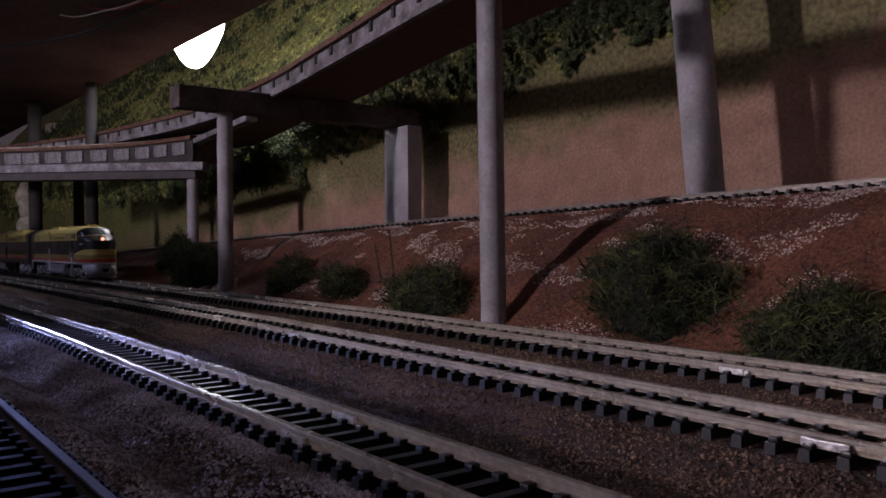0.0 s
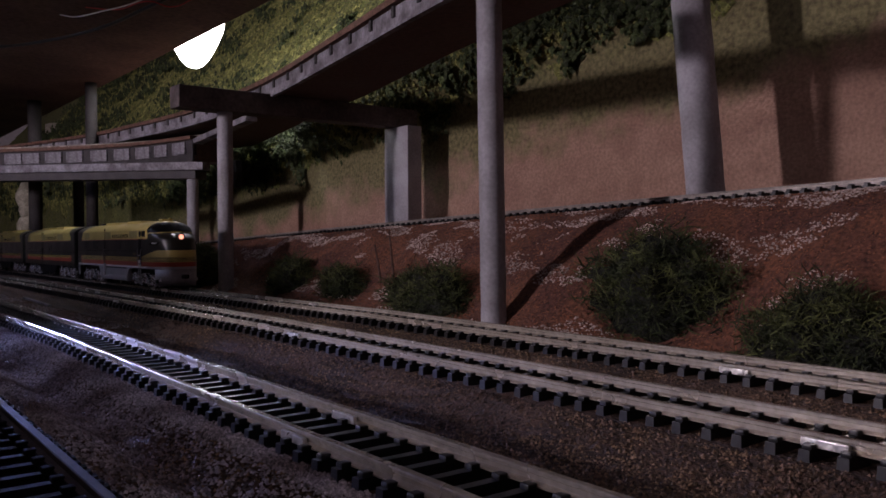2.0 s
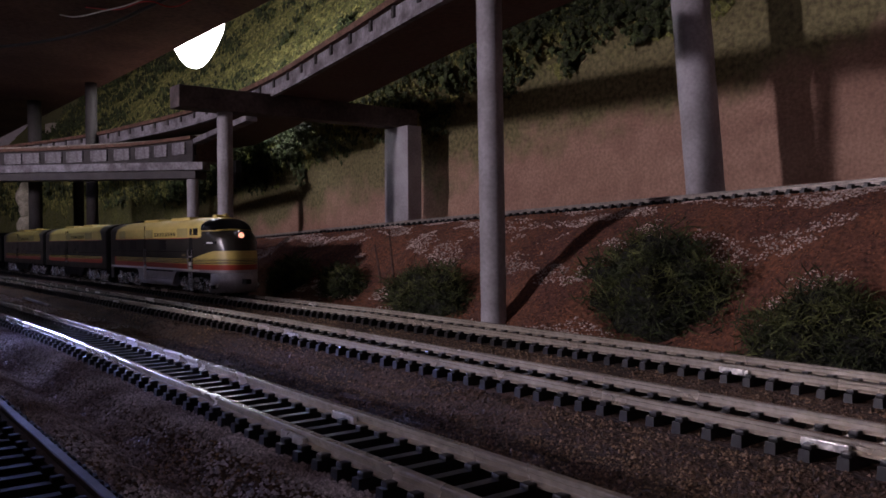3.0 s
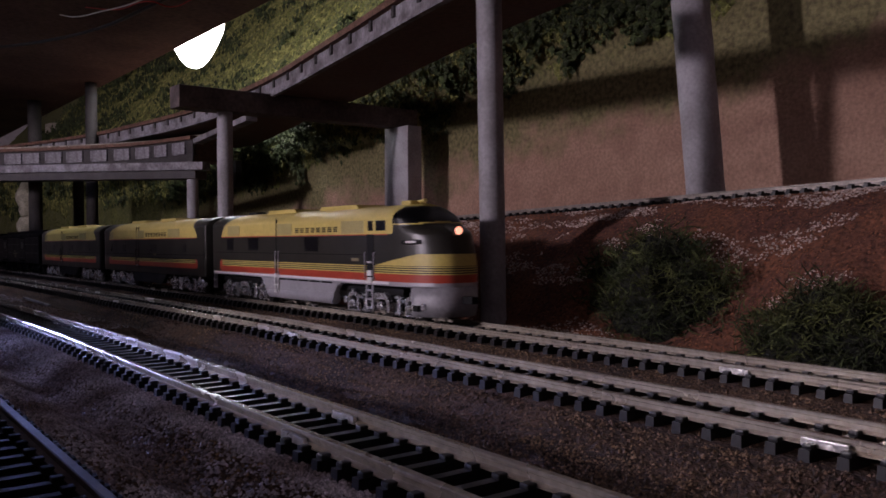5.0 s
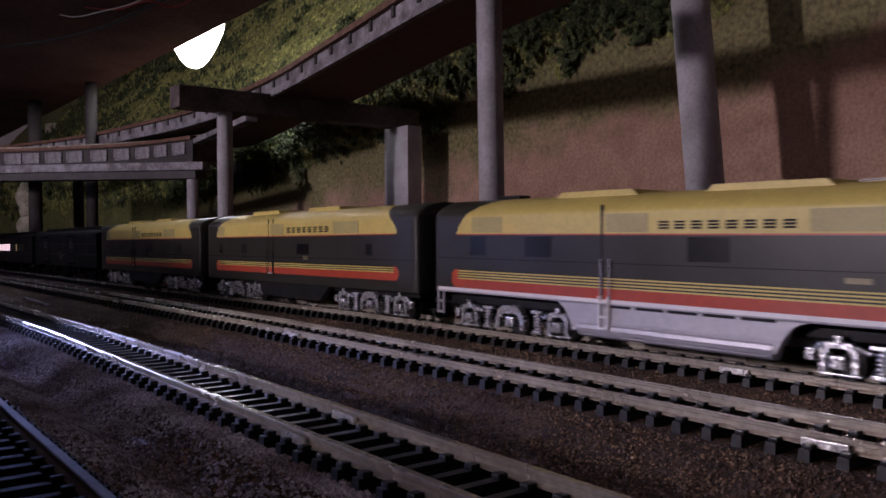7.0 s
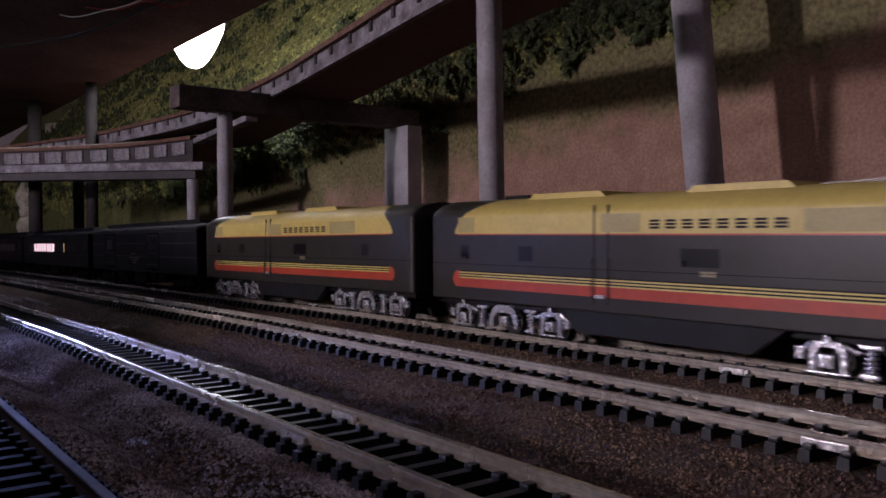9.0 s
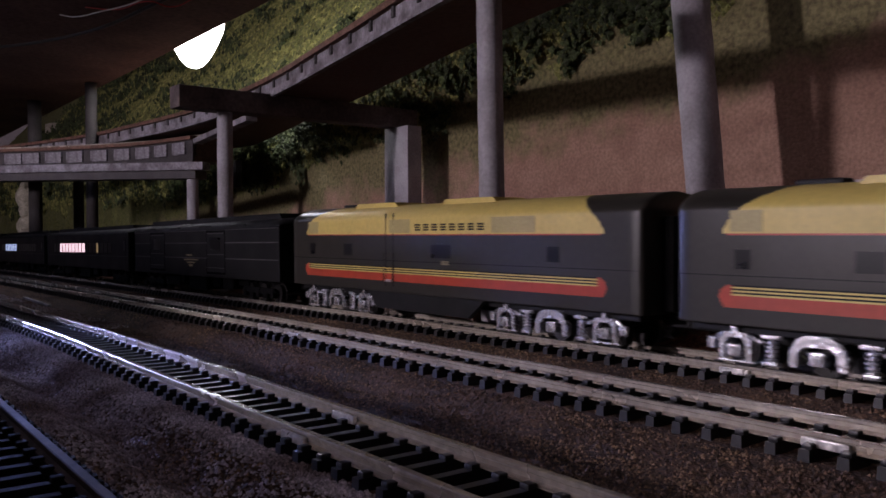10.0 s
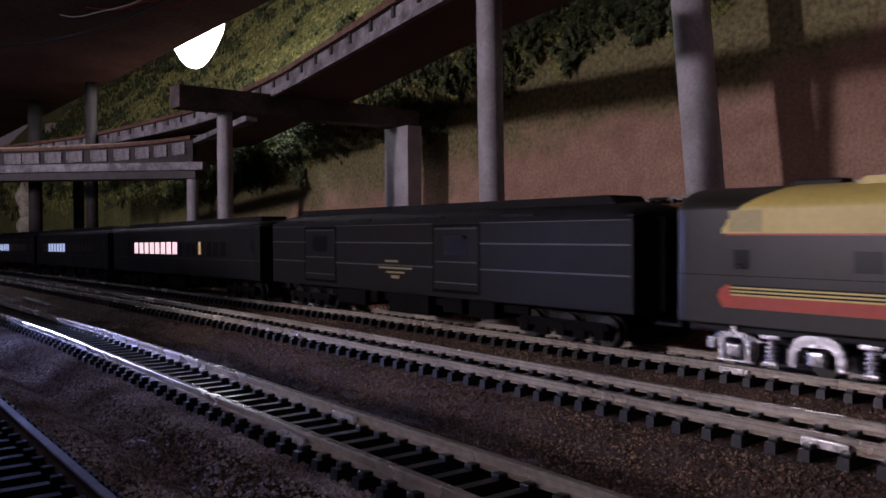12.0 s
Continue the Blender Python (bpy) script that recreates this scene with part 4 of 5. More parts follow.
def build_car(kind, L, label, lit):
    unit = tagged(new(kind), label, "railway car", "passenger cars of the train")
    low, top = 0.0125, 0.0445
    bm = bmesh.new()
    soft_box(bm, 0.0, L, -BODY_W, BODY_W, low, top, 0.0005)
    body = part("body", bm, M_COACH, unit)
    part("roof", coach_roof(L, top - 0.0015, 0.0490 if kind == "baggage_car" else 0.0480, True), M_COACH_ROOF, unit, "dull black arched roof")
    bm = bmesh.new()
    soft_box(bm, 0.055, L - 0.055, -0.0110, 0.0110, 0.0080, 0.0126, 0.0006)
    part("underframe", bm, M_UNDER, unit)
    for x0, x1, z in ((0.068, 0.094, 0.0050), (0.098, 0.104, 0.0070), (L * 0.44, L * 0.56, 0.0036), (L * 0.60, L * 0.65, 0.0062), (L - 0.086, L - 0.070, 0.0055)):
        bm = bmesh.new()
        soft_box(bm, x0, x1, -0.0150, 0.0150, z, 0.0126, 0.0006)
        part("equipment_box", bm, M_UNDER, unit)
    for x in (0.036, L - 0.036):
        build_truck(unit, x, M_UNDER, (-0.0185, 0.0, 0.0185), coach_truck_bmesh, "black three-axle passenger truck")
    ends(unit, L)
    if kind == "baggage_car":
        for x0, x1 in ((0.039, 0.070), (0.152, 0.181)):
            side_plate(unit, "door_opening", x0 - 0.0010, x1 + 0.0010, 0.0146, 0.0425, M_UNDER, 0.0001)
            side_plate(unit, "baggage_door", x0, x1, 0.0160, 0.0415, M_COACH, 0.0002, "sliding baggage door", r=0.0001)
            for z in (0.0185, 0.0270, 0.0405):
                side_plate(unit, "door_rail", x0 + 0.001, x1 - 0.001, z, z + 0.0005, M_RIVET, 0.0004)
            a = (x0 + x1) / 2
            side_plate(unit, "door_window", a - 0.0075, a + 0.0075, 0.0300, 0.0380, M_GLASS_DARK, 0.0004)
        for x0, x1 in ((0.001, 0.039), (0.071, 0.151), (0.182, L - 0.001)):
            for z in (0.0345, 0.0245, 0.0427):
                side_plate(unit, "rivet_strip", x0, x1, z, z + 0.0006, M_RIVET, 0.00022)
        # crest and lettering as plain bars
        for x0, x1, z0, z1 in ((0.115, 0.125, 0.0262, 0.0271), (0.110, 0.136, 0.0232, 0.0240), (0.116, 0.130, 0.0213, 0.0221), (0.120, 0.126, 0.0190, 0.0203)):
            side_plate(unit, "lettering", x0, x1, z0, z1, M_GOLD, 0.00025)
        for k in range(4):
            side_plate(unit, "roof_vent", 0.030 + k * 0.055, 0.048 + k * 0.055, 0.0450, 0.0458, M_COACH, 0.0006)
    else:
        side_plate(unit, "rivet_strip", 0.001, L - 0.001, 0.0430, 0.0433, M_RIVET, 0.00022)
        side_plate(unit, "rivet_strip", 0.001, L - 0.001, 0.0240, 0.0243, M_RIVET, 0.00022)
        n = int((L - 0.070) / 0.0125)
        first, last, mat = lit
        for k in range(n):
            x = 0.034 + k * 0.0125
            glow = first <= k < last
            for o in (0.0, 0.0048):
                amber = mat is M_WINDOW_PINK and k == 13 and o == 0.0
                side_plate(unit, "window", x + o, x + o + 0.0038, 0.0270, 0.0355, mat if glow else M_WINDOW_WARM if amber else M_GLASS_DARK, 0.00012, "lit window pane" if glow or amber else "")
            side_plate(unit, "window_sill", x - 0.0006, x + 0.0092, 0.0262, 0.0268, M_COACH, 0.0005)
        side_plate(unit, "door", L - 0.014, L - 0.007, 0.0140, 0.0400, M_BLACK, 0.0001, "vestibule door")
        side_plate(unit, "door_window", L - 0.0125, L - 0.0090, 0.0290, 0.0370, M_GLASS_DARK, 0.0003)
    return unit, L


# ---- overhead bridge decks, bents and columns ----
def smooth_path(points, step=0.012):
    """A rounded line through a few plan points."""
    out = []
    P = [Vector(p) for p in points]
    P = [2 * P[0] - P[1]] + P + [2 * P[-1] - P[-2]]
    for a, b, c, d in zip(P, P[1:], P[2:], P[3:]):
        k = max(2, int((c - b).length / step))
        for i in range(k):
            t = i / k
            out.append(0.5 * ((2 * b) + (c - a) * t + (2 * a - 5 * b + 4 * c - d) * t * t + (3 * b - a - 3 * c + d) * t ** 3))
    out.append(P[-2])
    return out


def ribbon(path, near, far, z0, z1):
    """A slab along a plan line, from near to far sideways of it."""
    bm = bmesh.new()
    rows = []
    for i, p in enumerate(path):
        d = (path[min(i + 1, len(path) - 1)] - path[max(i - 1, 0)]).normalized()
        n = Vector((d.y, -d.x))
        if n.y < 0:
            n = -n
        a, b = p + n * near, p + n * (far(p.x) if callable(far) else far)
        rows.append([bm.verts.new((a.x, a.y, z0)), bm.verts.new((b.x, b.y, z0)), bm.verts.new((b.x, b.y, z1)), bm.verts.new((a.x, a.y, z1))])
    for p, q in zip(rows, rows[1:]):
        for i in range(4):
            bm.faces.new((p[i], p[(i + 1) % 4], q[(i + 1) % 4], q[i]))
    bm.faces.new(rows[0])
    bm.faces.new(rows[-1][::-1])
    return tidy(bm)


def build_deck(points, z, width, label, strip, rib_gap, rib_low, blocks=False, slab=None):
    deck = tagged(new("bridge_deck"), label, "bridge", "overhead bridge decks")
    path = smooth_path(points)
    part("deck_slab", ribbon(path, 0.001, slab or width, z, z + 0.006), M_PLY, deck, "dark plywood slab")
    part("roadbed", ribbon(path, -0.0045, width + 0.001, z + strip, z + strip + 0.004), M_CORK, deck, "red-brown roadbed edge")
    part("deck_core", ribbon(path, 0.004, width - 0.004, z + 0.006, z + strip), M_PLY, deck)
    part("girder", ribbon(path, -0.001, 0.0012, z - 0.001, z + strip - 0.0005), M_RIB if blocks else M_GIRDER, deck, "dark edge girder" if blocks else "grey painted edge girder")
    part("girder_flange", ribbon(path, -0.0028, 0.0012, z - 0.0026, z - 0.0010), M_GIRDER, deck)
    run = 0.0
    for a, b in zip(path, path[1:]):
        run += (b - a).length
        if run > rib_gap:
            run = 0.0
            ang = math.degrees(math.atan2(b.y - a.y, b.x - a.x))
            bm = bmesh.new()
            if blocks:
                soft_box(bm, -rib_gap * 0.43, rib_gap * 0.43, -0.0036, -0.0004, z + 0.0075, z + strip - 0.0025, 0.0006)
                part("edge_block", bm, M_GIRDER, deck, "grey painted wooden block", at=pose(a.x, a.y, 0, 0, 0, ang if abs(ang) < 90 else ang - 180))
                continue
            soft_box(bm, -0.0020, 0.0020, -0.0024, 0.0010, z + rib_low, z + strip + 0.001, 0.0003)
            part("rib", bm, M_RIB, deck, at=pose(a.x, a.y, 0, 0, 0, ang if abs(ang) < 90 else ang - 180))
    for s in (-1, 1):
        part("rail", ribbon(path, width / 2 + s * GAUGE / 2 - 0.0005, width / 2 + s * GAUGE / 2 + 0.0005, z + strip + 0.004, z + strip + 0.008), M_RAIL, deck)
    return deck


def build_column(x, y, z0, z1, r, label, lean=(0.0, 0.0), mat=None):
    bm = bmesh.new()
    n = 28
    rings = []
    for k in range(25):
        t = k / 24
        rr = r * (1 + 0.012 * math.sin(k * 2.1) + (0.05 if k == 0 else 0))
        rings.append([bm.verts.new((x + lean[0] * t + rr * math.cos(2 * math.pi * i / n), y + lean[1] * t + rr * math.sin(2 * math.pi * i / n), z0 + (z1 - z0) * t)) for i in range(n)])
    for a, b in zip(rings, rings[1:]):
        for i in range(n):
            bm.faces.new((a[i], a[(i + 1) % n], b[(i + 1) % n], b[i])).smooth = True
    bm.faces.new(rings[0][::-1])
    bm.faces.new(rings[-1])
    return tagged(part("support_column", bm, mat or M_DOWEL), label, "column", "support columns")


def beam_between(name, a, b, width, height, mat, label, category):
    a, b = Vector(a), Vector(b)
    d = b - a
    bm = bmesh.new()
    soft_box(bm, 0, d.length, -width / 2, width / 2, -height, 0, 0.0008)
    m = Matrix.Translation(a) @ Matrix.Rotation(math.atan2(d.y, d.x), 4, "Z") @ Matrix.Rotation(-math.atan2(d.z, math.hypot(d.x, d.y)), 4, "Y")
    return tagged(part(name, bm, mat, at=m), label, category)


def slab_width(x):
    """The upper deck's plywood slab, which widens towards the hillside behind the bent."""
    return float(np.interp(x, (-1.35, -1.20, -1.05, -0.91, -0.77, -0.575, -0.444), (0.056, 0.150, 0.165, 0.117, 0.083, 0.069, 0.062)))


def build_structures():
    deck_a = [(-0.20, 0.238), (-0.344, 0.261), (-0.500, 0.291), (-0.680, 0.322), (-0.88, 0.334), (-1.05, 0.322), (-1.21, 0.300), (-1.435, 0.235), (-1.70, 0.13)]
    build_deck(deck_a, 0.164, 0.056, "curved upper bridge deck with grey girder edge and brown roadbed", 0.011, 0.034, 0.0045, slab=slab_width)
    deck_b = [(-0.93, 0.350), (-1.04, 0.322), (-1.13, 0.272), (-1.22, 0.205), (-1.36, 0.08)]
    build_deck(deck_b, 0.1275, 0.050, "lower curved bridge deck with grey blocks along its edge", 0.024, 0.030, -0.0008, True)
    # bent that carries the upper deck
    build_column(-0.668, 0.2785, -0.006, 0.147, 0.0064, "tall grey painted dowel column beside the train track")
    beam_between("cap_beam", (-0.668, 0.236, 0.1636), (-0.674, 0.474, 0.1636), 0.020, 0.018, M_CAP, "dark timber cap beam across the bent", "beam")
    bm = bmesh.new()
    soft_box(bm, -0.0200, 0.0200, -0.0080, 0.0080, 0.048, 0.1456, 0.0006)
    tagged(part("support_pier", bm, M_DOWEL, at=pose(-0.667, 0.4585, 0, 0, 0, 0)), "square grey painted wooden pier under the cap beam", "pier")
    build_column(-0.3165, 0.2725, -0.006, 0.1630, 0.0064, "tall grey painted dowel column at the embankment foot", (-0.0033, 0.0))
    build_column(-0.2975, 0.4225, 0.055, 0.30, 0.0112, "thick grey painted column standing beside the upper track", (-0.024, 0.0))
    build_column(-0.920, 0.3450, 0.005, 0.108, 0.0064, "grey painted dowel column under the crossbeam")
    beam_between("crossbeam", (-0.899, 0.353, 0.1235), (-1.165, 0.150, 0.1265), 0.016, 0.009, M_GIRDER, "weathered grey painted crossbeam over the tracks", "beam")
    beam_between("crossbeam", (-0.912, 0.352, 0.1143), (-1.172, 0.153, 0.1173), 0.024, 0.009, M_RIB, "dark timber below the grey crossbeam", "beam")
    beam_between("lower_girder", (-0.760, 0.3440, 0.1590), (-0.995, 0.3600, 0.1500), 0.012, 0.006, M_GIRDER, "pale grey girder strip slanting below the upper deck", "girder")
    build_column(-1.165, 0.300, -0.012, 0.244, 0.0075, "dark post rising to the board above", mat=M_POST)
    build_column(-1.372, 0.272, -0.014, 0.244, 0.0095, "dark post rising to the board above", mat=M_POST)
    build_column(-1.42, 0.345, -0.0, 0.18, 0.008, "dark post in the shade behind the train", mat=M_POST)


# ---- plants ----
def build_bush(x, y, z, rx, ry, rz, seed, label):
    """A lichen shrub: an irregular heart, dark for inner shade, and many thin curling sprigs."""
    rng = random.Random(seed)
    bush = tagged(new("shrub"), label, "shrub", "lichen shrubs along the bank")
    bush.matrix_basis = pose(x, y, z)
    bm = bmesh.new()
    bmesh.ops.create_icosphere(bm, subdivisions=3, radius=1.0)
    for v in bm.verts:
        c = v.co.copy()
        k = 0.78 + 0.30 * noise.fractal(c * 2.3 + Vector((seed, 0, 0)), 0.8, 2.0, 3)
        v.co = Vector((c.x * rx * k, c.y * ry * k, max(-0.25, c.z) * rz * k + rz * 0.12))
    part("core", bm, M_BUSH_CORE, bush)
    verts, faces = [], []
    count = int(9500 * (rx * rz / (0.04 * 0.05)) ** 0.7)
    for _ in range(count):
        d = Vector((rng.gauss(0, 1), rng.gauss(0, 1), rng.gauss(0.25, 1))).normalized()
        if d.z < -0.15:
            d.z = -d.z
        lump = 0.86 + 0.36 * noise.fractal(d * 2.3 + Vector((seed, 0, 0)), 0.8, 2.0, 3)
        p = Vector((d.x * rx, d.y * ry, d.z * rz + 0.1 * rz)) * lump * rng.uniform(0.8, 1.02)
        g = (d * 0.35 + Vector((rng.uniform(-1, 1), rng.uniform(-1, 1), rng.uniform(-0.8, 0.9)))).normalized()
        side = g.cross(Vector((rng.uniform(-1, 1), rng.uniform(-1, 1), rng.uniform(-1, 1)))).normalized()
        w = rng.uniform(0.00010, 0.00032)
        seg = rng.uniform(0.0010, 0.0034)
        k = len(verts)
        for i in range(4):
            ww = w * (1, 1.2, 0.9, 0.3)[i]
            verts += [p - side * ww, p + side * ww]
            if i < 3:
                faces.append((k + 2 * i, k + 2 * i + 1, k + 2 * i + 3, k + 2 * i + 2))
            p = p + g * seg
            g = (g + Vector((rng.uniform(-0.7, 0.7), rng.uniform(-0.7, 0.7), rng.uniform(-0.7, 0.5)))).normalized()
    me = bpy.data.meshes.new("foliage")
    me.from_pydata(verts, [], faces)
    me.materials.append(M_BUSH)
    ob = new("foliage", me)
    ob.parent = bush
    tagged(ob, "tangle of thin dark green sprigs", kind="stuff")
    return bush


def build_plants():
    for k, (x, y, rx, ry, rz, label) in enumerate((
            (-0.247, 0.308, 0.053, 0.024, 0.045, "large dark green lichen shrub on the red bank"),
            (-0.146, 0.287, 0.044, 0.022, 0.030, "broad dark green lichen shrub at the bank foot"),
            (-0.392, 0.288, 0.041, 0.019, 0.031, "low dark lichen shrub between two columns"),
            (-0.578, 0.296, 0.036, 0.018, 0.030, "small dark lichen shrub in the shade"),
            (-0.502, 0.296, 0.027, 0.016, 0.022, "small rounded lichen shrub on the bank"),
            (-0.770, 0.296, 0.056, 0.024, 0.038, "dark lichen shrub behind the slender column"),
            (-0.880, 0.315, 0.040, 0.020, 0.038, "dark lichen shrub in deep shade"))):
        build_bush(x, y, bank_height(x, y - ry * 0.9) - 0.002, rx, ry, rz, 20 + k, label)
    for x0, dx, h in ((-0.447, -0.006, 0.030), (-0.462, -0.008, 0.024)):
        bm = bmesh.new()
        z = bank_height(x0, 0.300)
        cylinder(bm, (x0, 0.300, z - 0.003), (x0 + dx * 0.5, 0.300, z + h * 0.5), 0.0009, 0.0008, 7)
        cylinder(bm, (x0 + dx * 0.5, 0.300, z + h * 0.5), (x0 + dx * 1.2, 0.301, z + h), 0.0008, 0.0005, 7)
        tagged(part("twig", bm, M_TWIG), "bare brown twig stuck in the red bank", "twig")


# ---- bulbs and wires ----
def build_bulb(at, r, mat, label, hang):
    bulb = tagged(new("light_bulb"), label, "light bulb")
    bulb.matrix_basis = Matrix.Translation(at)
    bm = bmesh.new()
    prof = [(0.08, -1.0), (0.24, -0.95), (0.42, -0.78), (0.60, -0.48), (0.78, -0.12), (0.93, 0.22), (1.0, 0.55), (0.90, 0.95), (0.55, 1.30), (0.42, 1.46)]
    rows = [[bm.verts.new((r * a * math.cos(i / 24 * 6.28319), r * a * math.sin(i / 24 * 6.28319), r * b)) for i in range(24)] for a, b in prof]
    for p, q in zip(rows, rows[1:]):
        for i in range(24):
            bm.faces.new((p[i], p[(i + 1) % 24], q[(i + 1) % 24], q[i])).smooth = True
    bm.faces.new(rows[0])
    bm.faces.new(rows[-1])
    part("glass", tidy(bm), mat, bulb, "glowing white glass envelope")
    bm = bmesh.new()
    cylinder(bm, (0, 0, r * 1.46), (0, 0, r * 2.3), r * 0.47, r * 0.55, 20)
    part("socket", bm, M_BLACK, bulb)
    bm = bmesh.new()
    cylinder(bm, (0, 0, r * 2.3), (0, 0, hang), 0.002, 0.002, 8)
    part("cord", bm, M_BLACK_WIRE, bulb)


def build_unseen_lamp():
    """Unseen bluish lamp, hooded on a short post, added to light the near tracks."""
    # stands in for the headlamp of a locomotive out of view
    lamp = tagged(new("track_lamp"), "unseen bluish lamp added to light the near tracks", "lamp")
    lamp.matrix_basis = pose(-0.540, 0.046, 0.050, 0, 6, 3)
    bm = bmesh.new()
    n = 24
    rings = []
    for x, r in ((-0.008, 0.0044), (0.0180, 0.0074), (0.0180, 0.0068), (-0.0070, 0.0038)):
        rings.append([bm.verts.new((x, r * math.cos(2 * math.pi * i / n), r * math.sin(2 * math.pi * i / n))) for i in range(n)])
    for p, q in zip(rings, rings[1:]):
        for i in range(n):
            bm.faces.new((p[i], p[(i + 1) % n], q[(i + 1) % n], q[i]))
    bm.faces.new(rings[0])
    bm.faces.new(rings[-1])
    part("hood", tidy(bm), M_BLACK, lamp)
    bm = bmesh.new()
    cylinder(bm, (-0.0068, 0, 0), (-0.0015, 0, 0), 0.0030, 0.0036, 20)
    part("lens", bm, M_LED, lamp, "glowing bluish lens")
    bm = bmesh.new()
    cylinder(bm, (-0.004, 0, -0.0045), (-0.010, 0, -0.052), 0.0018, 0.0018, 12)
    part("post", bm, M_BLACK, lamp)


def build_wire(points, r, mat, label):
    cu = bpy.data.curves.new("wire", "CURVE")
    cu.dimensions = "3D"
    cu.bevel_depth = r
    sp = cu.splines.new("BEZIER")
    sp.bezier_points.add(len(points) - 1)
    for b, p in zip(sp.bezier_points, points):
        b.co = p
        b.handle_left_type = b.handle_right_type = "AUTO"
    cu.materials.append(mat)
    tagged(new("wire", cu), label, "wire", "wires under the board")


build_ground()
build_bank()
build_backdrop()
build_board()
build_room()
build_light_blocker()
build_structures()
build_bulb((-0.985, 0.373, 0.2800), 0.036, M_BULB, "bright bare bulb hanging above the bridge", 1.215)
build_unseen_lamp()
# unseen light added to brighten the dark ground at the far end
fill_lamp = tagged(new("puck_light"), "round unseen bluish light added under the board as fill", "light")
fill_lamp.matrix_basis = pose(-0.95, -0.06, BOARD_Z)
bm = bmesh.new()
cylinder(bm, (0, 0, -0.010), (0, 0, 0.0), 0.020, 0.022, 32)
part("housing", bm, M_BLACK, fill_lamp)
bm = bmesh.new()
cylinder(bm, (0, 0, -0.0112), (0, 0, -0.0098), 0.0118, 0.0118, 24)
part("lens", bm, M_FILL, fill_lamp, "glowing bluish lens")
build_bulb((-0.60, -0.98, 0.275), 0.032, M_SIDE_BULB, "bright bare bulb lighting the tracks from the side", 1.225)

cab, CAB_L = build_cab_unit()
booster, BOOST_L = build_booster()
booster_two = copy_thing(booster, pose(0, 0, 0))
baggage, BAG_L = build_car("baggage_car", 0.2575, "black heavyweight baggage car with dull gold lettering bars", None)
coach_one, COACH_L = build_car("passenger_coach", 0.2915, "dark heavyweight coach with a row of rosy lit windows", (2, 10, M_WINDOW_PINK))
coach_two, COACH2_L = build_car("passenger_coach", 0.2850, "dark heavyweight coach with dim bluish windows", (2, 8, M_WINDOW_DIM))
coach_three = copy_thing(coach_two, pose(0, 0, 0))
TRAIN = [(cab, CAB_L, -0.2774), (booster, BOOST_L, -0.5265), (booster_two, BOOST_L, -0.7760), (baggage, BAG_L, -1.0500), (coach_one, COACH_L, -1.3585), (coach_two, COACH2_L, -1.6600), (coach_three, COACH2_L, -1.9610)]

build_plants()
bm = bmesh.new()
soft_box(bm, -0.030, 0.030, -0.012, 0.012, 0.0, 0.050, 0.002)
tagged(part("foam_block", bm, M_PLASTER, at=pose(-3.000, 0.6500, 0.3620, 0, 0, 12)), "pale pinkish plaster block lodged in the far hillside", "block")
bm = bmesh.new()
for z, r in ((0.0, 0.016), (0.035, 0.012), (0.062, 0.017), (0.085, 0.009)):
    t = bmesh.new()
    bmesh.ops.create_icosphere(t, subdivisions=3, radius=r)
    for v in t.verts:
        v.co *= 1 + 0.25 * noise.fractal(v.co * 120, 0.9, 2.0, 3)
        v.co.z = v.co.z * 1.4 + z
    add(bm, t)
tagged(part("plaster_rock", bm, M_PLASTER, at=pose(-1.93, 0.362, 0.060)), "rough pale plaster rock pillar in the dark corner", "rock")
bm = bmesh.new()
soft_box(bm, -0.0040, 0.0040, -0.0040, 0.0040, 0.0, 0.032, 0.001)
tagged(part("signal_box", bm, M_BLACK, at=pose(-0.935, 0.405, 0.0985)), "small dark box fixed under the bridge deck", "box")
bm = bmesh.new()
soft_box(bm, -0.040, 0.040, -0.0011, 0.0011, 0.0, 0.0018, 0.0004)
tagged(part("throw_bar", bm, M_GIRDER, at=pose(-0.675, 0.1335, grade(-0.675) - 0.0035, 0, 0.6, 1.0)), "pale worn turnout throw bar beside the track", "throw bar")
bm = bmesh.new()
for k in range(9):
    t = bmesh.new()
    bmesh.ops.create_icosphere(t, subdivisions=1, radius=0.0030 - 0.0002 * k)
    for v in t.verts:
        v.co = v.co * (1 + 0.3 * noise.noise(v.co * 400 + Vector((k, 0, 0)))) + Vector((0.0045 * math.cos(k * 2.4) * (k > 0), 0.003 * math.sin(k * 2.4), 0.0028 if k == 0 else 0.0012))
    add(bm, t)
tagged(part("plaster_crumbs", bm, M_PLASTER, at=pose(-0.655, 0.2600, grade(-0.655) - 0.0045)), "small heap of pale plaster crumbs at the column foot", "rubble")
build_foam()
build_grit()
build_wire([(-0.775, 0.196, 0.243), (-0.742, 0.2146, 0.237), (-0.712, 0.232, 0.240), (-0.711, 0.249, 0.238), (-0.690, 0.262, 0.243)], 0.0006, M_RED_WIRE, "thin red wire stapled under the board")
build_wire([(-0.815, 0.184, 0.243), (-0.790, 0.191, 0.237), (-0.755, 0.203, 0.236), (-0.704, 0.222, 0.238), (-0.690, 0.230, 0.243)], 0.0006, M_WHITE_WIRE, "thin white wire looped under the board")
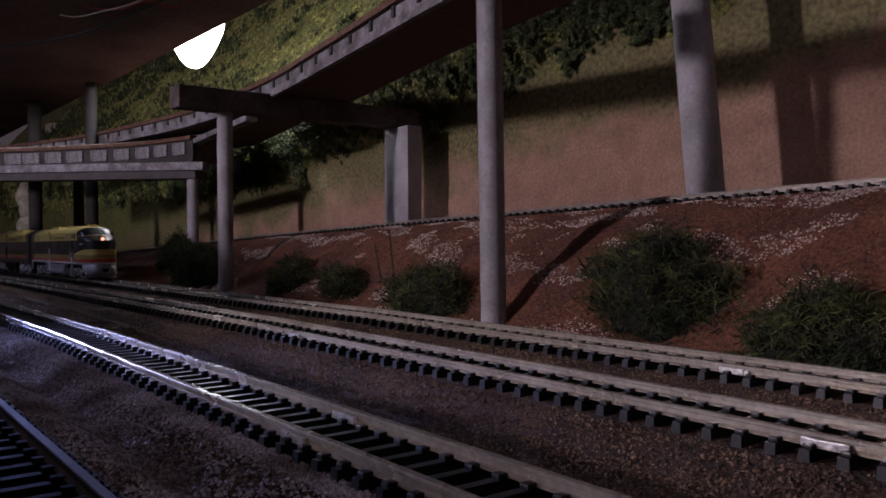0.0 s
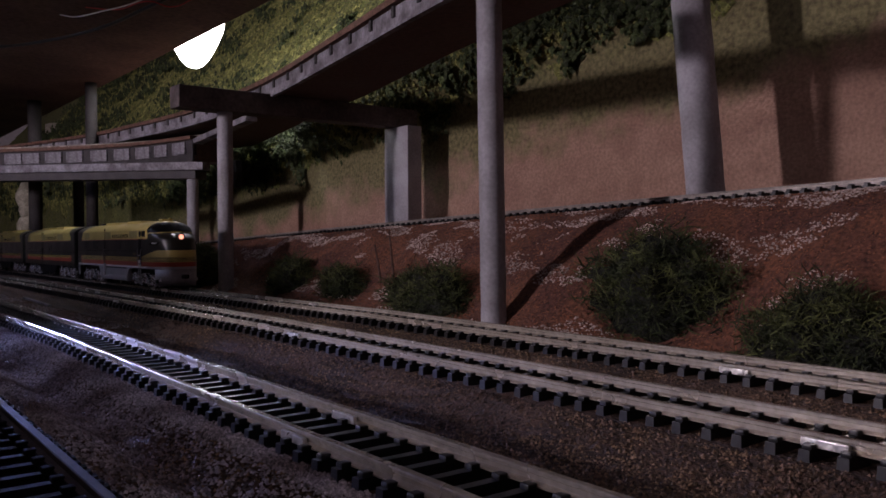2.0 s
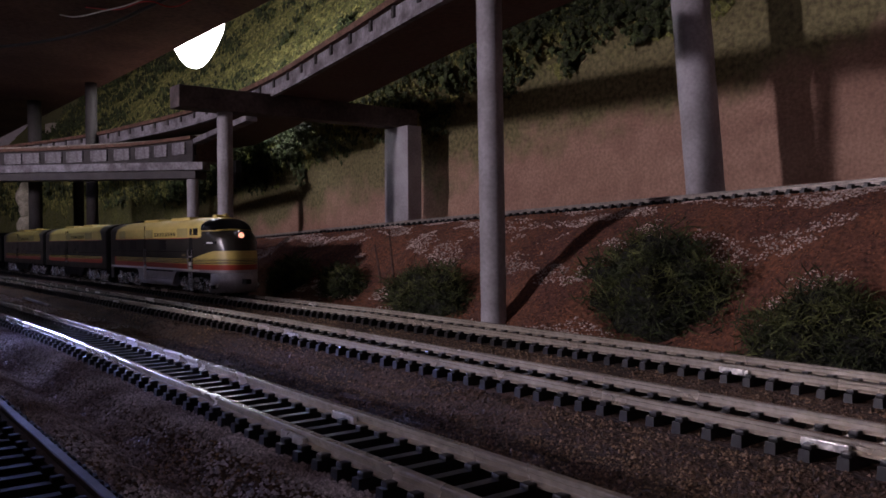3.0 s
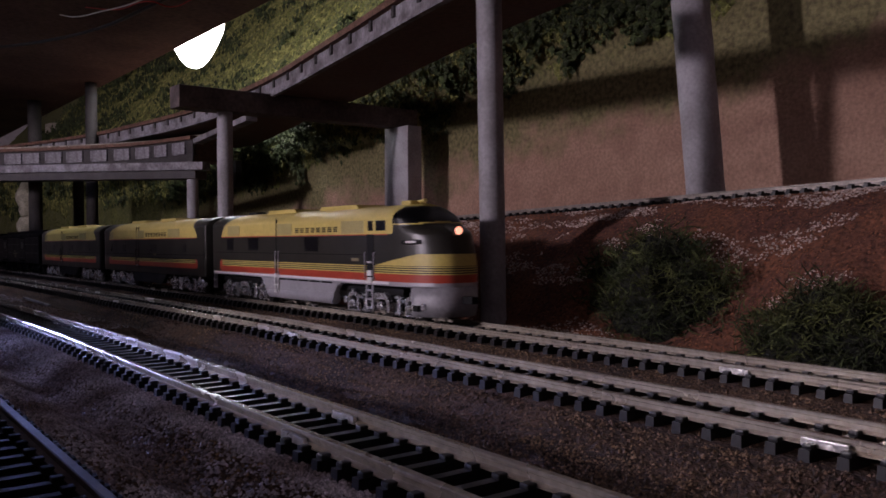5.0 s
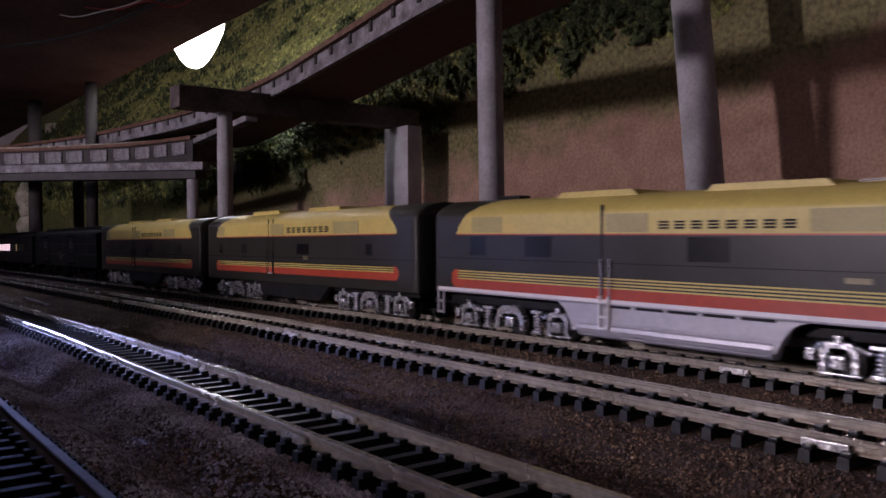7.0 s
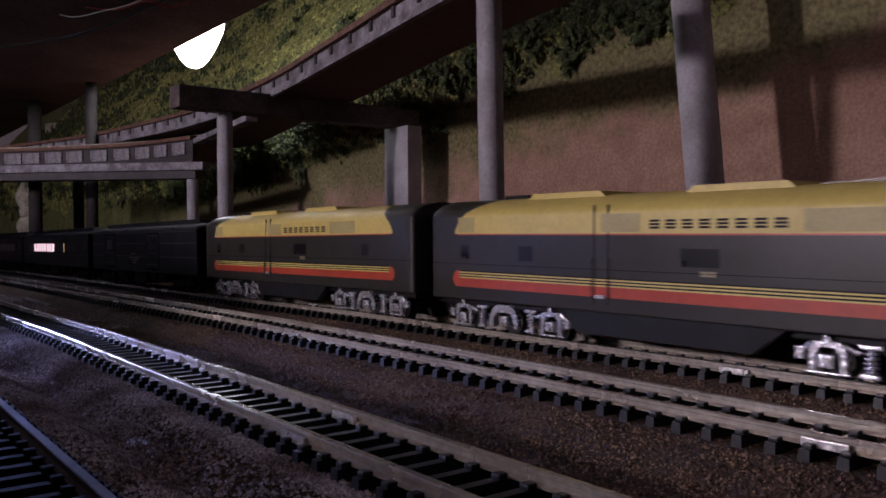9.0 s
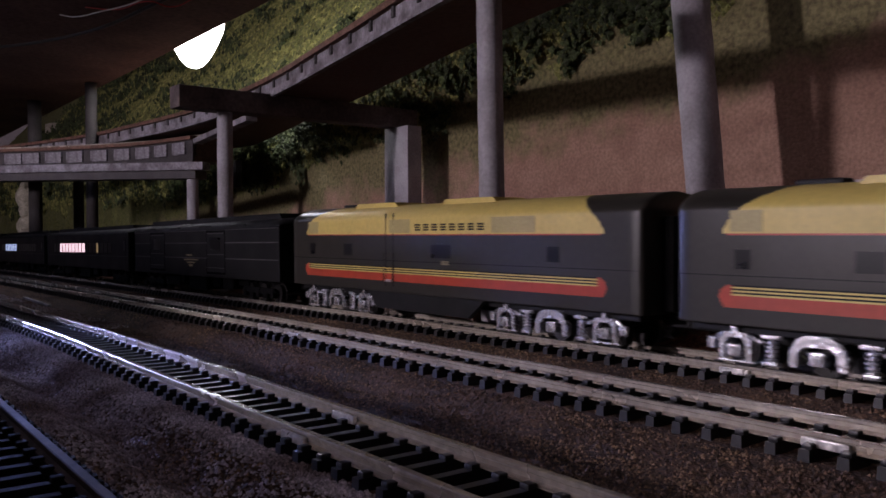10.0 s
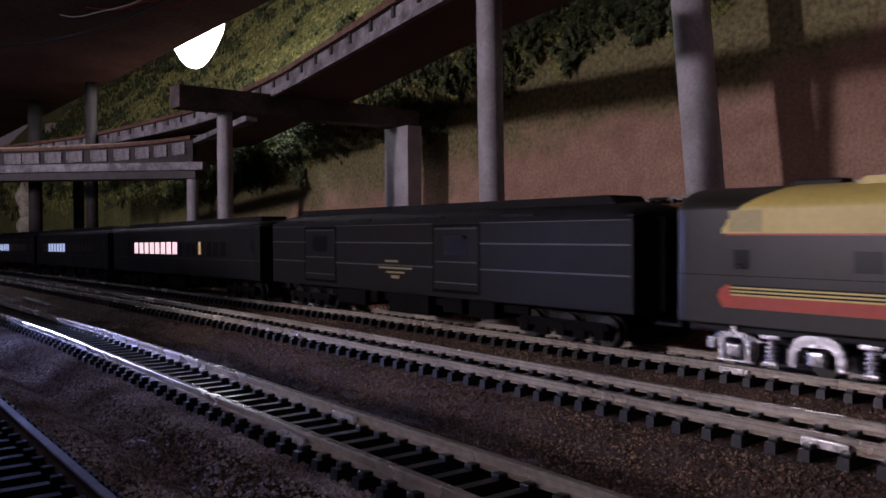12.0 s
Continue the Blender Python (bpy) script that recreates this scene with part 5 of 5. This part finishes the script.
build_wire([(-1.02, 0.135, 0.243), (-0.957, 0.158, 0.236), (-0.880, 0.190, 0.233), (-0.812, 0.219, 0.236), (-0.730, 0.236, 0.240), (-0.690, 0.245, 0.243)], 0.0016, M_BLACK_WIRE, "black cable looped under the board")

NEAR_STRETCH = (-1.45, 0.3)
build_track(TRAIN_Y, -3.1, 1.1, grade, "model railway track with black ties that the train runs on", NEAR_STRETCH, ((-1, -0.142), (-1, -0.800), (1, -0.430)))
build_track(MIDDLE_Y, -3.1, 1.1, grade, "model railway track with black ties and grey rails", NEAR_STRETCH, ((-1, -0.082), (-1, -0.302), (-1, -0.545), (1, -0.655)))
build_track(FRONT_Y, -3.1, 1.1, grade, "model railway track with shining rails and black ties", NEAR_STRETCH, ((-1, -0.150), (1, -0.160)))
build_track(NEAR_Y, -3.1, 1.1, grade, "dark model railway track close to the base edge", NEAR_STRETCH, (), M_RAIL_SHADED, M_TIE_SHADED)
build_track(UPPER_Y, -2.5, 0.3, upper_base, "upper model railway track along the top of the bank", (-1.5, 0.3), (), M_RAIL_UPPER)


# ---- what moves: the train and its wheels ----
def train_way(t):
    """How far the train has come, measured from where it stands at 7 s."""
    u = t - 7.0
    return 0.1226 * u + 0.5 * (0.0027 if u < 0 else 0.0005) * u * u


def motions():
    times = [i * 0.25 for i in range(49)]
    for unit, length, rear in TRAIN:
        rows = []
        for t in times:
            x = rear + train_way(t)
            a, b = grade(x + 0.04), grade(x + length - 0.04)
            slope = math.atan2(b - a, length - 0.08)
            rows.append((t, pose(x, TRAIN_Y, a - 0.04 * math.tan(slope) + RAIL_TOP, 0, -math.degrees(slope), 0)))
        walk(unit, rows)
    for unit, length, rear in TRAIN:
        for truck in unit.children:
            for w in truck.children:
                if w.name.startswith("wheelset"):
                    a = w.location.x
                    rows = []
                    for i in range(361):
                        t = i / 30
                        rows.append((t, pose(a, 0, 0.0052, 0, math.degrees((train_way(t) - train_way(0)) / 0.0052) % 360.0, 0)))
                    walk(w, rows)


motions()
